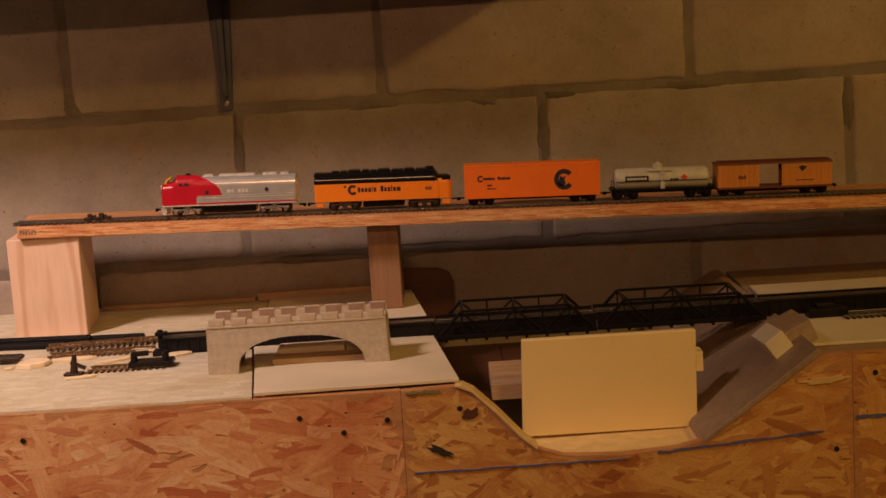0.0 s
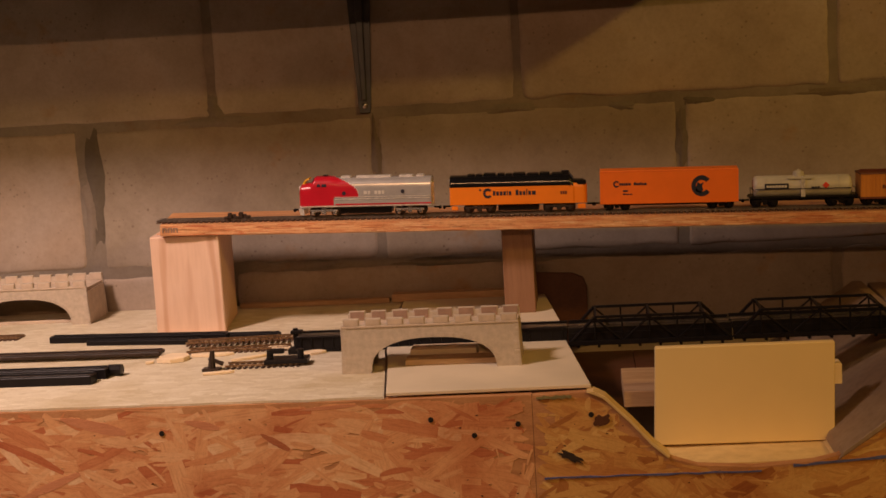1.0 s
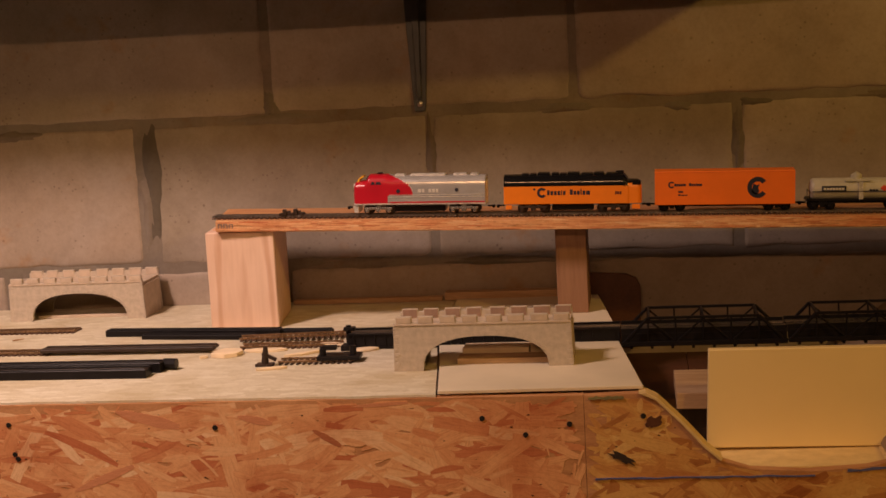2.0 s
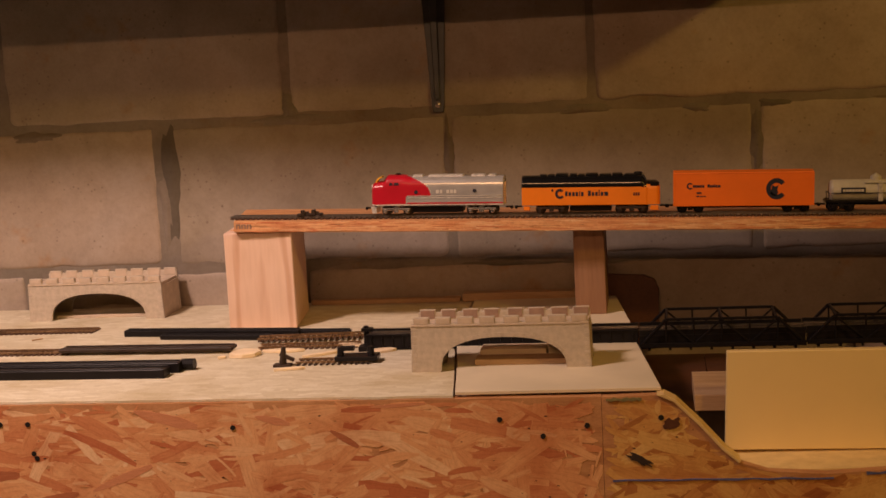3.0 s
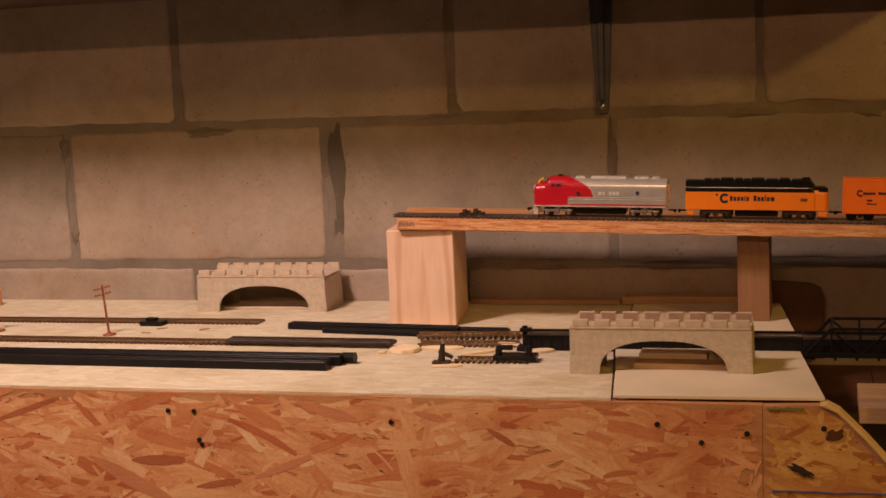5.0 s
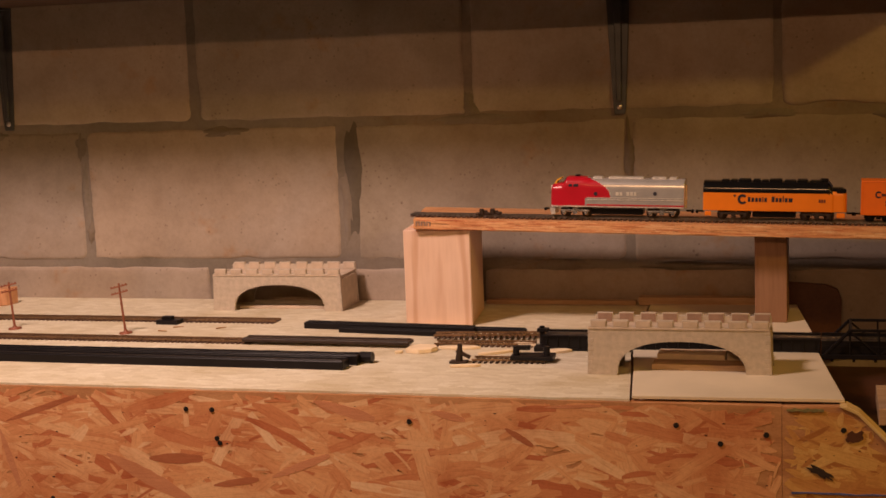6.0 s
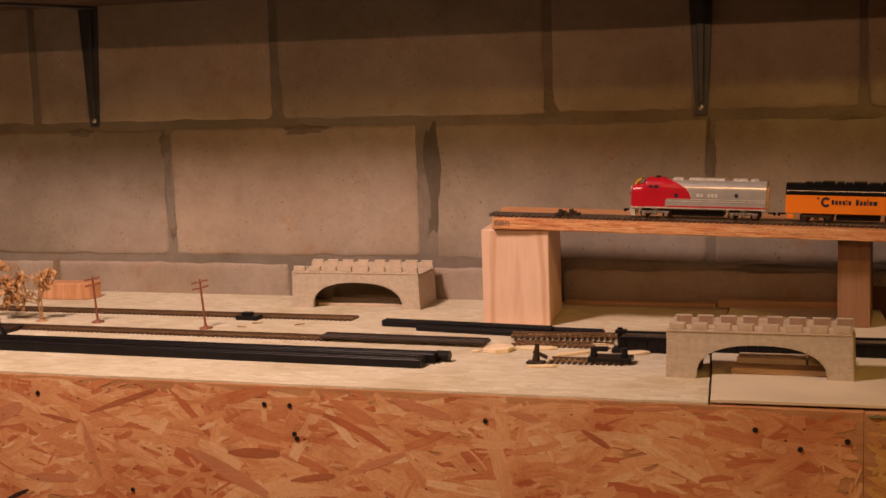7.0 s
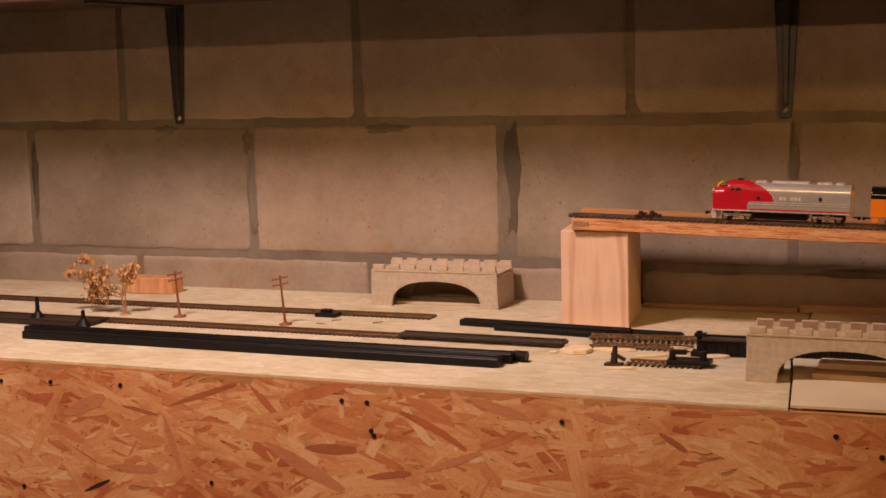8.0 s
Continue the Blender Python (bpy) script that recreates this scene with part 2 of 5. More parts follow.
M_ORANGE_BOX = plain("red_orange_paint", (0.86, 0.175, 0.012), 0.42, 0, 0.05, 40, 0)
M_REEFER = wood("orange_board_paint", (0.55, 0.20, 0.03), (0.72, 0.30, 0.05), (60, 1, 1.5), 6, 0.5)
M_ROOF_BROWN = plain("red_brown_roof", (0.13, 0.03, 0.018), 0.5, 0, 0.2, 60)
M_GLOSS_BLACK = plain("gloss_black_paint", (0.008, 0.008, 0.009), 0.14, 0, 0.1, 40, 0)
M_TANK = plain("cream_tank_paint", (0.50, 0.48, 0.40), 0.35, 0, 0.12, 70, 0)
M_NAVY = plain("navy_lettering", (0.015, 0.017, 0.035), 0.45, 0, 0.1)
M_WHITE = plain("white_lettering", (0.58, 0.55, 0.50), 0.5, 0, 0.1)
M_SIGN_RED = plain("red_decal", (0.7, 0.06, 0.03), 0.5, 0, 0.1)
M_BLUE = plain("blue_marker", (0.10, 0.11, 0.26), 0.7, 0, 0.3, 200)
M_TEAL = plain("teal_marker", (0.22, 0.19, 0.08), 0.7, 0, 0.3, 200)
M_BURN = plain("burnt_knot", (0.03, 0.016, 0.01), 0.8, 0, 0.4, 200)
M_LEAF = plain("dry_leaf", (0.50, 0.28, 0.12), 0.7, 0, 0.3, 120)
M_TWIG = plain("dry_twig", (0.33, 0.19, 0.08), 0.7, 0, 0.3, 90)
M_CHIP = plain("pale_wood_chip", (0.78, 0.64, 0.44), 0.7, 0, 0.12, 40)


# ---- building helpers ----
def thing(name, place, label, category, group="", turn=(0, 0, 0), kind=""):
    ob = new(name)
    ob.empty_display_size = 0.02
    ob.matrix_basis = pose(*place, *turn)
    return tagged(ob, label, category, group, kind)


def mesh_of(name, bm, mat, smooth=False):
    me = bpy.data.meshes.new(name)
    bmesh.ops.recalc_face_normals(bm, faces=bm.faces)
    bm.to_mesh(me)
    bm.free()
    for m in mat if isinstance(mat, (list, tuple)) else [mat]:
        me.materials.append(m)
    if smooth:
        me.polygons.foreach_set("use_smooth", [True] * len(me.polygons))
    return me


def part(name, bm, mat, parent, label="", smooth=False):
    ob = new(name, bm if isinstance(bm, bpy.types.Mesh) else mesh_of(name, bm, mat, smooth))
    ob.parent = parent
    return tagged(ob, label)


def solid(name, bm, mat, label, category, kind="", group="", smooth=False, place=(0, 0, 0), turn=(0, 0, 0)):
    """A thing of one mesh."""
    ob = new(name, mesh_of(name, bm, mat, smooth))
    ob.matrix_basis = pose(*place, *turn)
    return tagged(ob, label, category, group, kind)


def add_box(bm, x0, x1, y0, y1, z0, z1, bevel=0.0, seg=2, m=None):
    r = bmesh.ops.create_cube(bm, size=1)
    bmesh.ops.transform(bm, verts=r["verts"], matrix=Matrix.LocRotScale(((x0 + x1) / 2, (y0 + y1) / 2, (z0 + z1) / 2), None, (abs(x1 - x0), abs(y1 - y0), abs(z1 - z0))))
    vs = r["verts"]
    if bevel:
        es = list({e for v in vs for e in v.link_edges})
        out = bmesh.ops.bevel(bm, geom=es, offset=bevel, segments=seg, affect="EDGES", profile=0.6)
        vs = list({v for f in out["faces"] for v in f.verts} | {v for v in vs if v.is_valid})
    if m is not None:
        bmesh.ops.transform(bm, verts=vs, matrix=m)
    return vs


def box(*a, **k):
    bm = bmesh.new()
    add_box(bm, *a, **k)
    return bm


def add_rod(bm, a, b, r0, r1=None, seg=10, caps=True):
    a, b = Vector(a), Vector(b)
    d = b - a
    m = Matrix.Translation((a + b) / 2) @ d.to_track_quat("Z", "Y").to_matrix().to_4x4()
    bmesh.ops.create_cone(bm, cap_ends=caps, segments=seg, radius1=r0, radius2=r0 if r1 is None else r1, depth=d.length, matrix=m)


def rod(*a, **k):
    bm = bmesh.new()
    add_rod(bm, *a, **k)
    return bm


def prism(outline, axis, lo, hi, bevel=0.0):
    """An outline in two axes pushed along the third ('y': outline is x, z; 'z': x, y; 'x': y, z)."""
    def at(p, d):
        return {"y": (p[0], d, p[1]), "z": (p[0], p[1], d), "x": (d, p[0], p[1])}[axis]
    bm = bmesh.new()
    a, b = [bm.verts.new(at(p, lo)) for p in outline], [bm.verts.new(at(p, hi)) for p in outline]
    bm.faces.new(a), bm.faces.new(b[::-1])
    for i in range(len(a)):
        j = (i + 1) % len(a)
        bm.faces.new((a[i], b[i], b[j], a[j]))
    bmesh.ops.recalc_face_normals(bm, faces=bm.faces)
    if bevel:
        bmesh.ops.bevel(bm, geom=list(bm.edges), offset=bevel, segments=1, affect="EDGES")
    return bm


# ---- room shell ----
TABLE = 0.968
solid("floor", box(-3.2, 3.4, -4.2, 0.2, -0.1, 0), M_SLAB, "grey concrete basement floor", "floor", "structure")
solid("ceiling", box(-3.2, 3.4, -4.2, 0.2, 2.42, 2.52), M_PLASTER, "dull plastered basement ceiling", "ceiling", "structure")
solid("wall_south", box(-3.2, 3.4, -4.3, -4.2, 0, 2.42), M_PLASTER, "plain plastered wall behind the viewer", "wall", "structure")
solid("wall_west", box(-3.3, -3.2, -4.3, 0.2, 0, 2.42), M_PLASTER, "plain plastered side wall", "wall", "structure")
solid("wall_east", box(3.4, 3.5, -4.3, 0.2, 0, 2.42), M_PLASTER, "plain plastered side wall", "wall", "structure")
wall_north = solid("wall_north", box(-3.2, 3.4, 0.0020, 0.2, 0, 2.42), M_MORTAR, "grey mortar bed of a concrete block wall", "wall", "structure")

# ---- shelf over the table, on stamped steel brackets ----
shelf = thing("wall_shelf", (-0.9, -0.13, 1.405), "dark stained wooden shelf board on steel brackets", "shelf")
part("board", box(-1.6, 1.37, -0.125, 0.125, 0, 0.019, bevel=0.002), M_SHELF, shelf)


def bracket(x):
    t = thing("shelf_bracket", (x, 0, 1.405), "dark grey stamped steel shelf bracket screwed to the wall", "bracket", "shelf brackets")
    leg = prism([(-0.007, -0.182), (0.007, -0.182), (0.0085, -0.17), (0.017, -0.0), (-0.017, -0.0), (-0.0085, -0.17)], "y", -0.0035, -0.0005, 0.0006)
    part("wall_leg", leg, M_STEEL, t)
    part("rib", prism([(-0.0035, -0.165), (0.0035, -0.165), (0.006, -0.005), (-0.006, -0.005)], "y", -0.008, -0.0033, 0.0012), M_STEEL, t)
    part("shelf_leg", prism([(-0.015, -0.004), (0.015, -0.004), (0.008, -0.22), (-0.008, -0.22)], "z", -0.004, -0.0005, 0.0006), M_STEEL, t)
    bm = bmesh.new()
    bmesh.ops.create_uvsphere(bm, u_segments=10, v_segments=6, radius=0.0042, matrix=pose(0, -0.0036, -0.172) @ Matrix.Diagonal((1, 0.5, 1, 1)))
    part("screw", bm, M_SCREW, t, "bright screw head", True)


bracket(-0.003), bracket(-0.926)

# ---- the table ----
# left half: plywood top, its right rim runs obliquely to the valley
rag = random.Random(41)
front_edge = [(-1.75 + 1.829 * k / 150, -0.5425 + 0.0022 * noise.noise(Vector((k * 0.31, 2.0, 0))) + rag.uniform(-0.0007, 0.0007)) for k in range(151)]
solid("table_top", prism(front_edge + [(0.0650, -0.43), (0.0470, -0.30), (0.032, -0.001), (-1.75, -0.001)], "z", 0.9656, TABLE), M_TOP,
                 "cream chip board table top, dusty, with a ragged front edge", "table top", "structure")
solid("table_top", prism([(0.0808, -0.540), (0.281, -0.533), (0.256, -0.33), (0.246, -0.2), (0.222, -0.001), (0.0345, -0.001), (0.0495, -0.30), (0.0675, -0.43)], "z", 0.9675, TABLE + 0.003, 0.0005), M_SHEET,
      "pale sheet of board along the valley rim", "table top", "structure")
solid("table_top", prism([(0.632, -0.475), (0.64, -0.33), (0.648, -0.001), (1.75, -0.001), (1.75, -0.532), (0.645, -0.532)], "z", 0.9500, 0.9647, 0.001), M_HARDBOARD,
      "brown hardboard table top beyond the valley", "table top", "structure")
solid("card_sheet", prism([(0.630, -0.468), (0.644, -0.42), (0.652, -0.13), (1.6, -0.13), (1.6, -0.468)], "z", 0.965, 0.9682, 0.0006), M_SHEET,
      "pale card sheet lying on the brown table top", "card")
solid("back_strip", box(0.02, 0.215, -0.028, -0.010, TABLE + 0.001, TABLE + 0.012, bevel=0.001), M_PINE_EDGE, "thin pine strip along the foot of the wall", "strip")
solid("back_strip", box(-0.19, 0.016, -0.022, -0.010, TABLE, TABLE + 0.006, bevel=0.001), M_PINE_EDGE, "thin pine strip along the foot of the wall", "strip")

solid("table_frame", box(-1.70, 0.215, -0.533, -0.02, 0.925, 0.955), M_PINE, "pine frame under the plywood top", "table frame", "structure")
# back and left floor parts are coloured dark to hold the valley's shade
solid("valley_floor", box(0.3385, 0.56, -0.4395, -0.001, 0.878, 0.8855), M_REDWOOD_AND_SHADE, "valley floor behind the upright board, shade put into its dark colour", "valley floor", "structure")
solid("valley_floor", box(0.215, 0.3375, -0.533, -0.001, 0.878, 0.8855), M_REDWOOD_AND_SHADE, "floor in the corner of the valley, coloured dark as shade", "valley floor", "structure")
solid("valley_side", prism([(0.222, -0.53), (0.262, -0.53), (0.240, -0.2), (0.218, -0.02), (0.216, -0.02)], "z", 0.8857, 0.966), M_REDWOOD_AND_SHADE, "dark hardboard side of the valley under the rim", "board", "structure")
# valley between the two halves: floor and bent linings
CUT = [(0.276, 0.966), (0.292, 0.960), (0.316, 0.936), (0.337, 0.912), (0.352, 0.899), (0.38, 0.890), (0.435, 0.887), (0.49, 0.891), (0.512, 0.896), (0.546, 0.916), (0.58, 0.942), (0.622, 0.974)]
solid("valley_floor", prism([(0.338, 0.8865), (0.37, 0.8875), (0.51, 0.8895), (0.53, 0.900), (0.53, 0.88), (0.338, 0.88)], "y", -0.5328, -0.440), M_PLY, "pale plywood floor of the valley", "valley floor", "structure")
solid("valley_lining", prism([(0.276, 0.9665), (0.283, 0.9675), (0.2945, 0.9615), (0.3185, 0.9375), (0.3395, 0.9135), (0.354, 0.9005), (0.352, 0.8985), (0.337, 0.9115), (0.316, 0.9355), (0.292, 0.9595)], "y", -0.5475, -0.526, 0.0004), M_PLY,
      "thin bent plywood lining of the valley slope", "valley lining", "structure")
solid("valley_lining", prism([(0.512, 0.892), (0.516, 0.9), (0.628, 0.982), (0.632, 0.976)], "y", -0.548, -0.37, 0.0008), M_HARDBOARD,
      "sloping brown hardboard lining of the valley", "valley lining", "structure")

solid("valley_lining", prism([(0.53, 0.898), (0.53, 0.901), (0.628, 0.9675), (0.640, 0.9675), (0.640, 0.9640)], "y", -0.365, -0.001, 0.0006), M_HARDBOARD,
      "brown hardboard slope under the far side of the bridges", "valley lining", "structure")

# front of strand board in three panels, the valley cut out of two of them
FRONT = -0.545


def front_panel(outline, mat, bounds, count, seed, label):
    p = thing("front_panel", (0, FRONT, 0), label, "panel", "", kind="structure")
    part("core", prism(outline, "y", 0.0, 0.0115), M_OSB_BASE, p)
    rnd = random.Random(seed)

    def inside(x, z):
        hit = False
        for (xa, za), (xb, zb) in zip(outline, outline[1:] + outline[:1]):
            if (za > z) != (zb > z) and x < (xb - xa) * (z - za) / (zb - za) + xa:
                hit = not hit
        return hit
    verts, faces, grains = [], [], []

    def strand(x, z, long, wide, a, depth):
        """One thin flake: tapered, a little bowed, ends split."""
        ca, sa, n, pts = math.cos(a), math.sin(a), 7, []
        bow, taper = rnd.uniform(-0.10, 0.10) * long, rnd.choice((0.2, 0.45, 0.8))
        side = []
        for k in range(n):
            u = -1 + 2 * k / (n - 1)
            w = wide * (taper + (1 - taper) * (1 - abs(u) ** 2.5))
            side.append((u * long, bow * (1 - u * u) - w * rnd.uniform(0.75, 1.0), bow * (1 - u * u) + w * rnd.uniform(0.75, 1.0)))
        pts = [(u, lo) for u, lo, hi in side] + [(u, hi) for u, lo, hi in side[::-1]]
        flat = [(x + u * ca - v * sa, z + u * sa + v * ca) for u, v in pts]
        if not all(inside(*q) for q in flat):
            return
        base, seed_g = len(verts), rnd.uniform(0, 90)
        verts.extend((q[0], depth, q[1]) for q in flat)
        grains.extend((u * 42, v * 520, seed_g) for u, v in pts)
        faces.append(list(range(base, base + len(pts))))
    x0, x1, z0, z1 = bounds
    for i in range(count):
        size = rnd.random()
        long, wide = (rnd.uniform(0.020, 0.046), rnd.uniform(0.0035, 0.0095)) if size < 0.38 else (rnd.uniform(0.006, 0.022), rnd.uniform(0.0010, 0.0045))
        a = rnd.gauss(-0.05, 0.36) if rnd.random() > 0.2 else rnd.uniform(0, math.pi)
        strand(rnd.uniform(x0, x1), rnd.uniform(z0, z1), long, wide, a, -0.0002 - 0.0002 * i / count)
    me = bpy.data.meshes.new("strands")
    me.from_pydata(verts, [], faces)
    me.attributes.new("grain", "FLOAT_VECTOR", "POINT").data.foreach_set("vector", [c for g in grains for c in g])
    me.materials.append(mat)
    tagged(part("strands", me, mat, p, "pressed wood strands in red, tan and straw tones"), kind="stuff")
    # bark specks between the strands
    sv, sf = [], []
    for i in range(int(count * 0.03)):
        x, z, q = rnd.uniform(x0, x1), rnd.uniform(z0, z1), rnd.uniform(0.0004, 0.0011)
        ring = [(x + q * rnd.uniform(0.6, 2.2) * math.cos(k * 0.9), z + q * rnd.uniform(0.4, 0.9) * math.sin(k * 0.9)) for k in range(7)]
        if all(inside(*c) for c in ring):
            sf.append(list(range(len(sv), len(sv) + 7)))
            sv += [(c[0], -0.00066, c[1]) for c in ring]
    me = bpy.data.meshes.new("bark_specks")
    me.from_pydata(sv, [], sf)
    me.materials.append(M_BURN)
    tagged(part("bark_specks", me, None, p, "dark bark specks"), kind="stuff")
    return p


LOW = 0.70
panel_a = front_panel([(-1.75, LOW), (0.2233, LOW), (0.2233, 0.9652), (-1.75, 0.9652)], M_FLAKES, (-1.15, 0.23, 0.78, 0.966), 4200, 5,
                      "red and straw coloured strand board front of the table")
panel_b = front_panel([(0.2237, LOW), (0.6608, LOW), (0.6608, 0.9745), (0.622, 0.974)] + CUT[-2::-1] + [(0.2237, 0.9645)], M_FLAKES_Y, (0.22, 0.665, 0.76, 0.975), 2200, 6,
                      "yellowish strand board with the valley sawn out")
panel_c = front_panel([(0.6612, LOW), (1.75, LOW), (1.75, 0.9745), (0.6612, 0.9745)], M_FLAKES_Y, (0.66, 1.0, 0.78, 0.976), 1500, 7,
                      "brown strand board front beyond the valley")
head = rod((0, 0.001, 0), (0, -0.0008, 0), 0.0030, 0.0026, seg=10)
HEAD = mesh_of("screw", head, M_SCREW_DARK)
for panel, spots in ((panel_a, ((0.124, 0.944), (0.209, 0.937), (0.166, 0.927), (-0.146, 0.939), (-0.394, 0.945), (-0.364, 0.945), (-0.36, 0.914), (-0.357, 0.909), (-0.678, 0.945),
                                (-0.824, 0.812), (-0.562, 0.839), (-0.848, 0.940), (-0.776, 0.943))), (panel_b, ((0.644, 0.880), (0.280, 0.944))), (panel_c, ((0.683, 0.954), (0.700, 0.868)))):
    for x, z in spots:
        s = part("screw", HEAD, None, panel, "black screw head")
        s.location = (x, -0.0005, z)


def blot(cx, cz, rx, rz, tilt, seed):
    r = random.Random(seed)
    pts = []
    for k in range(18):
        a = 2 * math.pi * k / 18
        q = r.uniform(0.55, 1.15)
        u, v = rx * q * math.cos(a), rz * q * math.sin(a)
        pts.append((cx + u * math.cos(tilt) - v * math.sin(tilt), cz + u * math.sin(tilt) + v * math.cos(tilt)))
    return prism(pts, "y", -0.0018, -0.0005)


def bold_strand(a, b, wide, mat, seed):
    """A dark flake from a to b, pointed and frayed."""
    r, n = random.Random(seed), 12
    ax, az = b[0] - a[0], b[1] - a[1]
    ln = math.hypot(ax, az)
    nx, nz = -az / ln, ax / ln
    up, down = [], []
    for k in range(n + 1):
        f = k / n
        w = wide * (0.30 + 0.70 * math.sin(math.pi * f) ** 0.7 + 0.25 * (f - 0.5)) * r.uniform(0.86, 1.04)
        x, z = a[0] + ax * f, a[1] + az * f
        up.append((x + nx * w, z + nz * w)), down.append((x - nx * w, z - nz * w))
    part("dark_strand", prism(up + down[::-1], "y", -0.00044 - 0.000008 * (seed - 50), -0.0003), mat, panel_a, "dark red strand")


M_STRAND_RED = wood("dark_red_strand", (0.40, 0.125, 0.05), (0.52, 0.19, 0.085), (3, 12, 30), 9, 0.6)
M_STRAND_ROSE = wood("rose_strand", (0.58, 0.235, 0.115), (0.68, 0.31, 0.155), (3, 12, 30), 9, 0.6)
for k, (a, b, wide, mat) in enumerate((((-0.613, 0.925), (-0.523, 0.956), 0.0035, M_STRAND_RED), ((-0.622, 0.915), (-0.602, 0.850), 0.0045, M_STRAND_ROSE), ((-0.492, 0.892), (-0.395, 0.844), 0.0085, M_STRAND_ROSE),
                                       ((-0.441, 0.889), (-0.378, 0.891), 0.0060, M_STRAND_RED), ((-0.367, 0.862), (-0.315, 0.871), 0.0040, M_STRAND_RED), ((-0.678, 0.921), (-0.629, 0.913), 0.0025, M_STRAND_RED),
                                       ((-0.703, 0.846), (-0.633, 0.847), 0.0060, M_STRAND_ROSE), ((-0.737, 0.813), (-0.700, 0.830), 0.0025, M_BURN), ((-0.249, 0.957), (-0.183, 0.940), 0.0060, M_STRAND_ROSE),
                                       ((-0.046, 0.935), (-0.018, 0.918), 0.0035, M_STRAND_RED), ((-0.122, 0.950), (-0.087, 0.942), 0.0040, M_STRAND_ROSE),
                                       ((-0.299, 0.874), (-0.234, 0.900), 0.0045, M_STRAND_ROSE), ((-0.005, 0.958), (0.052, 0.961), 0.0020, M_STRAND_ROSE), ((-0.760, 0.905), (-0.700, 0.930), 0.0090, M_STRAND_ROSE))):
    bold_strand(a, b, wide, mat, 50 + k)
part("knot", blot(0.258, 0.903, 0.014, 0.0045, -0.45, 1), M_BURN, panel_b, "burnt black knot")
part("knot", blot(0.289, 0.938, 0.009, 0.006, 0.5, 2), M_REDWOOD_AND_SHADE, panel_b, "red brown knot")


def stroke(a, b, wide, mat, parent, seed):
    r = random.Random(seed)
    n = 14
    top, low = [], []
    for k in range(n + 1):
        f = k / n
        x, z = a[0] + (b[0] - a[0]) * f, a[1] + (b[1] - a[1]) * f + r.uniform(-0.0006, 0.0006)
        w = wide * r.uniform(0.5, 1.1)
        top.append((x, z + w)), low.append((x, z - w))
    part("pen_stroke", prism(top + low[::-1], "y", -0.0017, -0.0006), mat, parent, "felt pen line")


stroke((0.232, 0.882), (0.44, 0.8835), 0.0010, M_BLUE, panel_b, 1)
stroke((0.47, 0.8875), (0.632, 0.899), 0.0014, M_BLUE, panel_b, 2)
stroke((0.664, 0.911), (0.76, 0.913), 0.0022, M_BLUE, panel_c, 3)
stroke((0.228, 0.9625), (0.262, 0.9625), 0.0018, M_TEAL, panel_b, 4)
part("splinter", blot(0.635, 0.950, 0.03, 0.004, 0.05, 9), M_PLY, panel_b, "torn pale strip")
leg_mesh = mesh_of("leg", box(-0.045, 0.045, -0.045, 0.045, 0, 0.949, bevel=0.003), M_PINE)
for x in (-1.6, -0.7, 0.1, 0.75, 1.65):
    for y in (-0.48, -0.08):
        l = tagged(new("table_leg", leg_mesh), "square pine leg under the table", "table leg", "table legs", "structure")
        l.location = (x, y, 0)


# ---- raised line: board on two pine posts ----
SLOPE = 1.52


def line_z(x):
    return 1.1000 - 0.0265 * x


post = solid("support_post", prism([(-0.259, -0.176), (-0.1695, -0.181), (-0.184, -0.060), (-0.272, -0.055)], "z", TABLE, 1.0902, 0.0012), M_PINE, "thick pine block standing on end under the raised board", "post")
# this post's shade is painted in: darker wood than the thick pine block
solid("support_post", box(0.1785, 0.2165, -0.150, -0.062, TABLE + 0.003, 1.0801, bevel=0.0012), M_POST_SHADED, "narrow wooden post under the raised board, its shade put into a dark reddish colour", "post")
raised = thing("raised_board", (-0.245, 0, line_z(-0.245)), "long narrow strand board ramp carrying the upper track", "board", turn=(0, SLOPE, 0))
part("core", prism([(0.004, -0.186), (1.6, -0.186), (1.6, -0.056), (-0.018, -0.056)], "z", -0.0142, 0, 0.0006), M_OSB_BASE, raised)
r = random.Random(12)
verts, faces = [], []
for i in range(1300):
    x, z, l, w = r.uniform(0.02, 1.25), r.uniform(-0.0130, -0.0015), r.uniform(0.006, 0.022), r.uniform(0.0005, 0.0014)
    b0 = len(verts)
    y = -0.1862 - 0.0006 * i / 1300
    verts += [(x - l, y, z - w * 0.4), (x, y, z - w), (x + l, y, z - w * 0.4), (x + l, y, z + w * 0.3), (x, y, z + w), (x - l, y, z + w * 0.5)]
    faces.append(list(range(b0, b0 + 6)))
me = bpy.data.meshes.new("edge_strand_layer")
me.from_pydata(verts, [], faces)
me.attributes.new("grain", "FLOAT_VECTOR", "POINT").data.foreach_set("vector", [c for v in verts for c in (v[0] * 90, v[2] * 900, v[1] * 20000)])
me.materials.append(M_FLAKES)
tagged(part("edge_strand_layer", me, None, raised, "layered strands along the sawn edge"), kind="stuff")
for k in range(3):
    bm = bmesh.new()
    for a in (0, 1):
        add_box(bm, 0.007 + k * 0.007 + a * 0.004, 0.0085 + k * 0.007 + a * 0.004, -0.1872, -0.186, -0.0095, -0.0045)
    add_box(bm, 0.007 + k * 0.007, 0.0125 + k * 0.007, -0.1872, -0.186, -0.0050, -0.0038)
    part("stamp", bm, M_INNER, raised, "dark printed stamp mark")


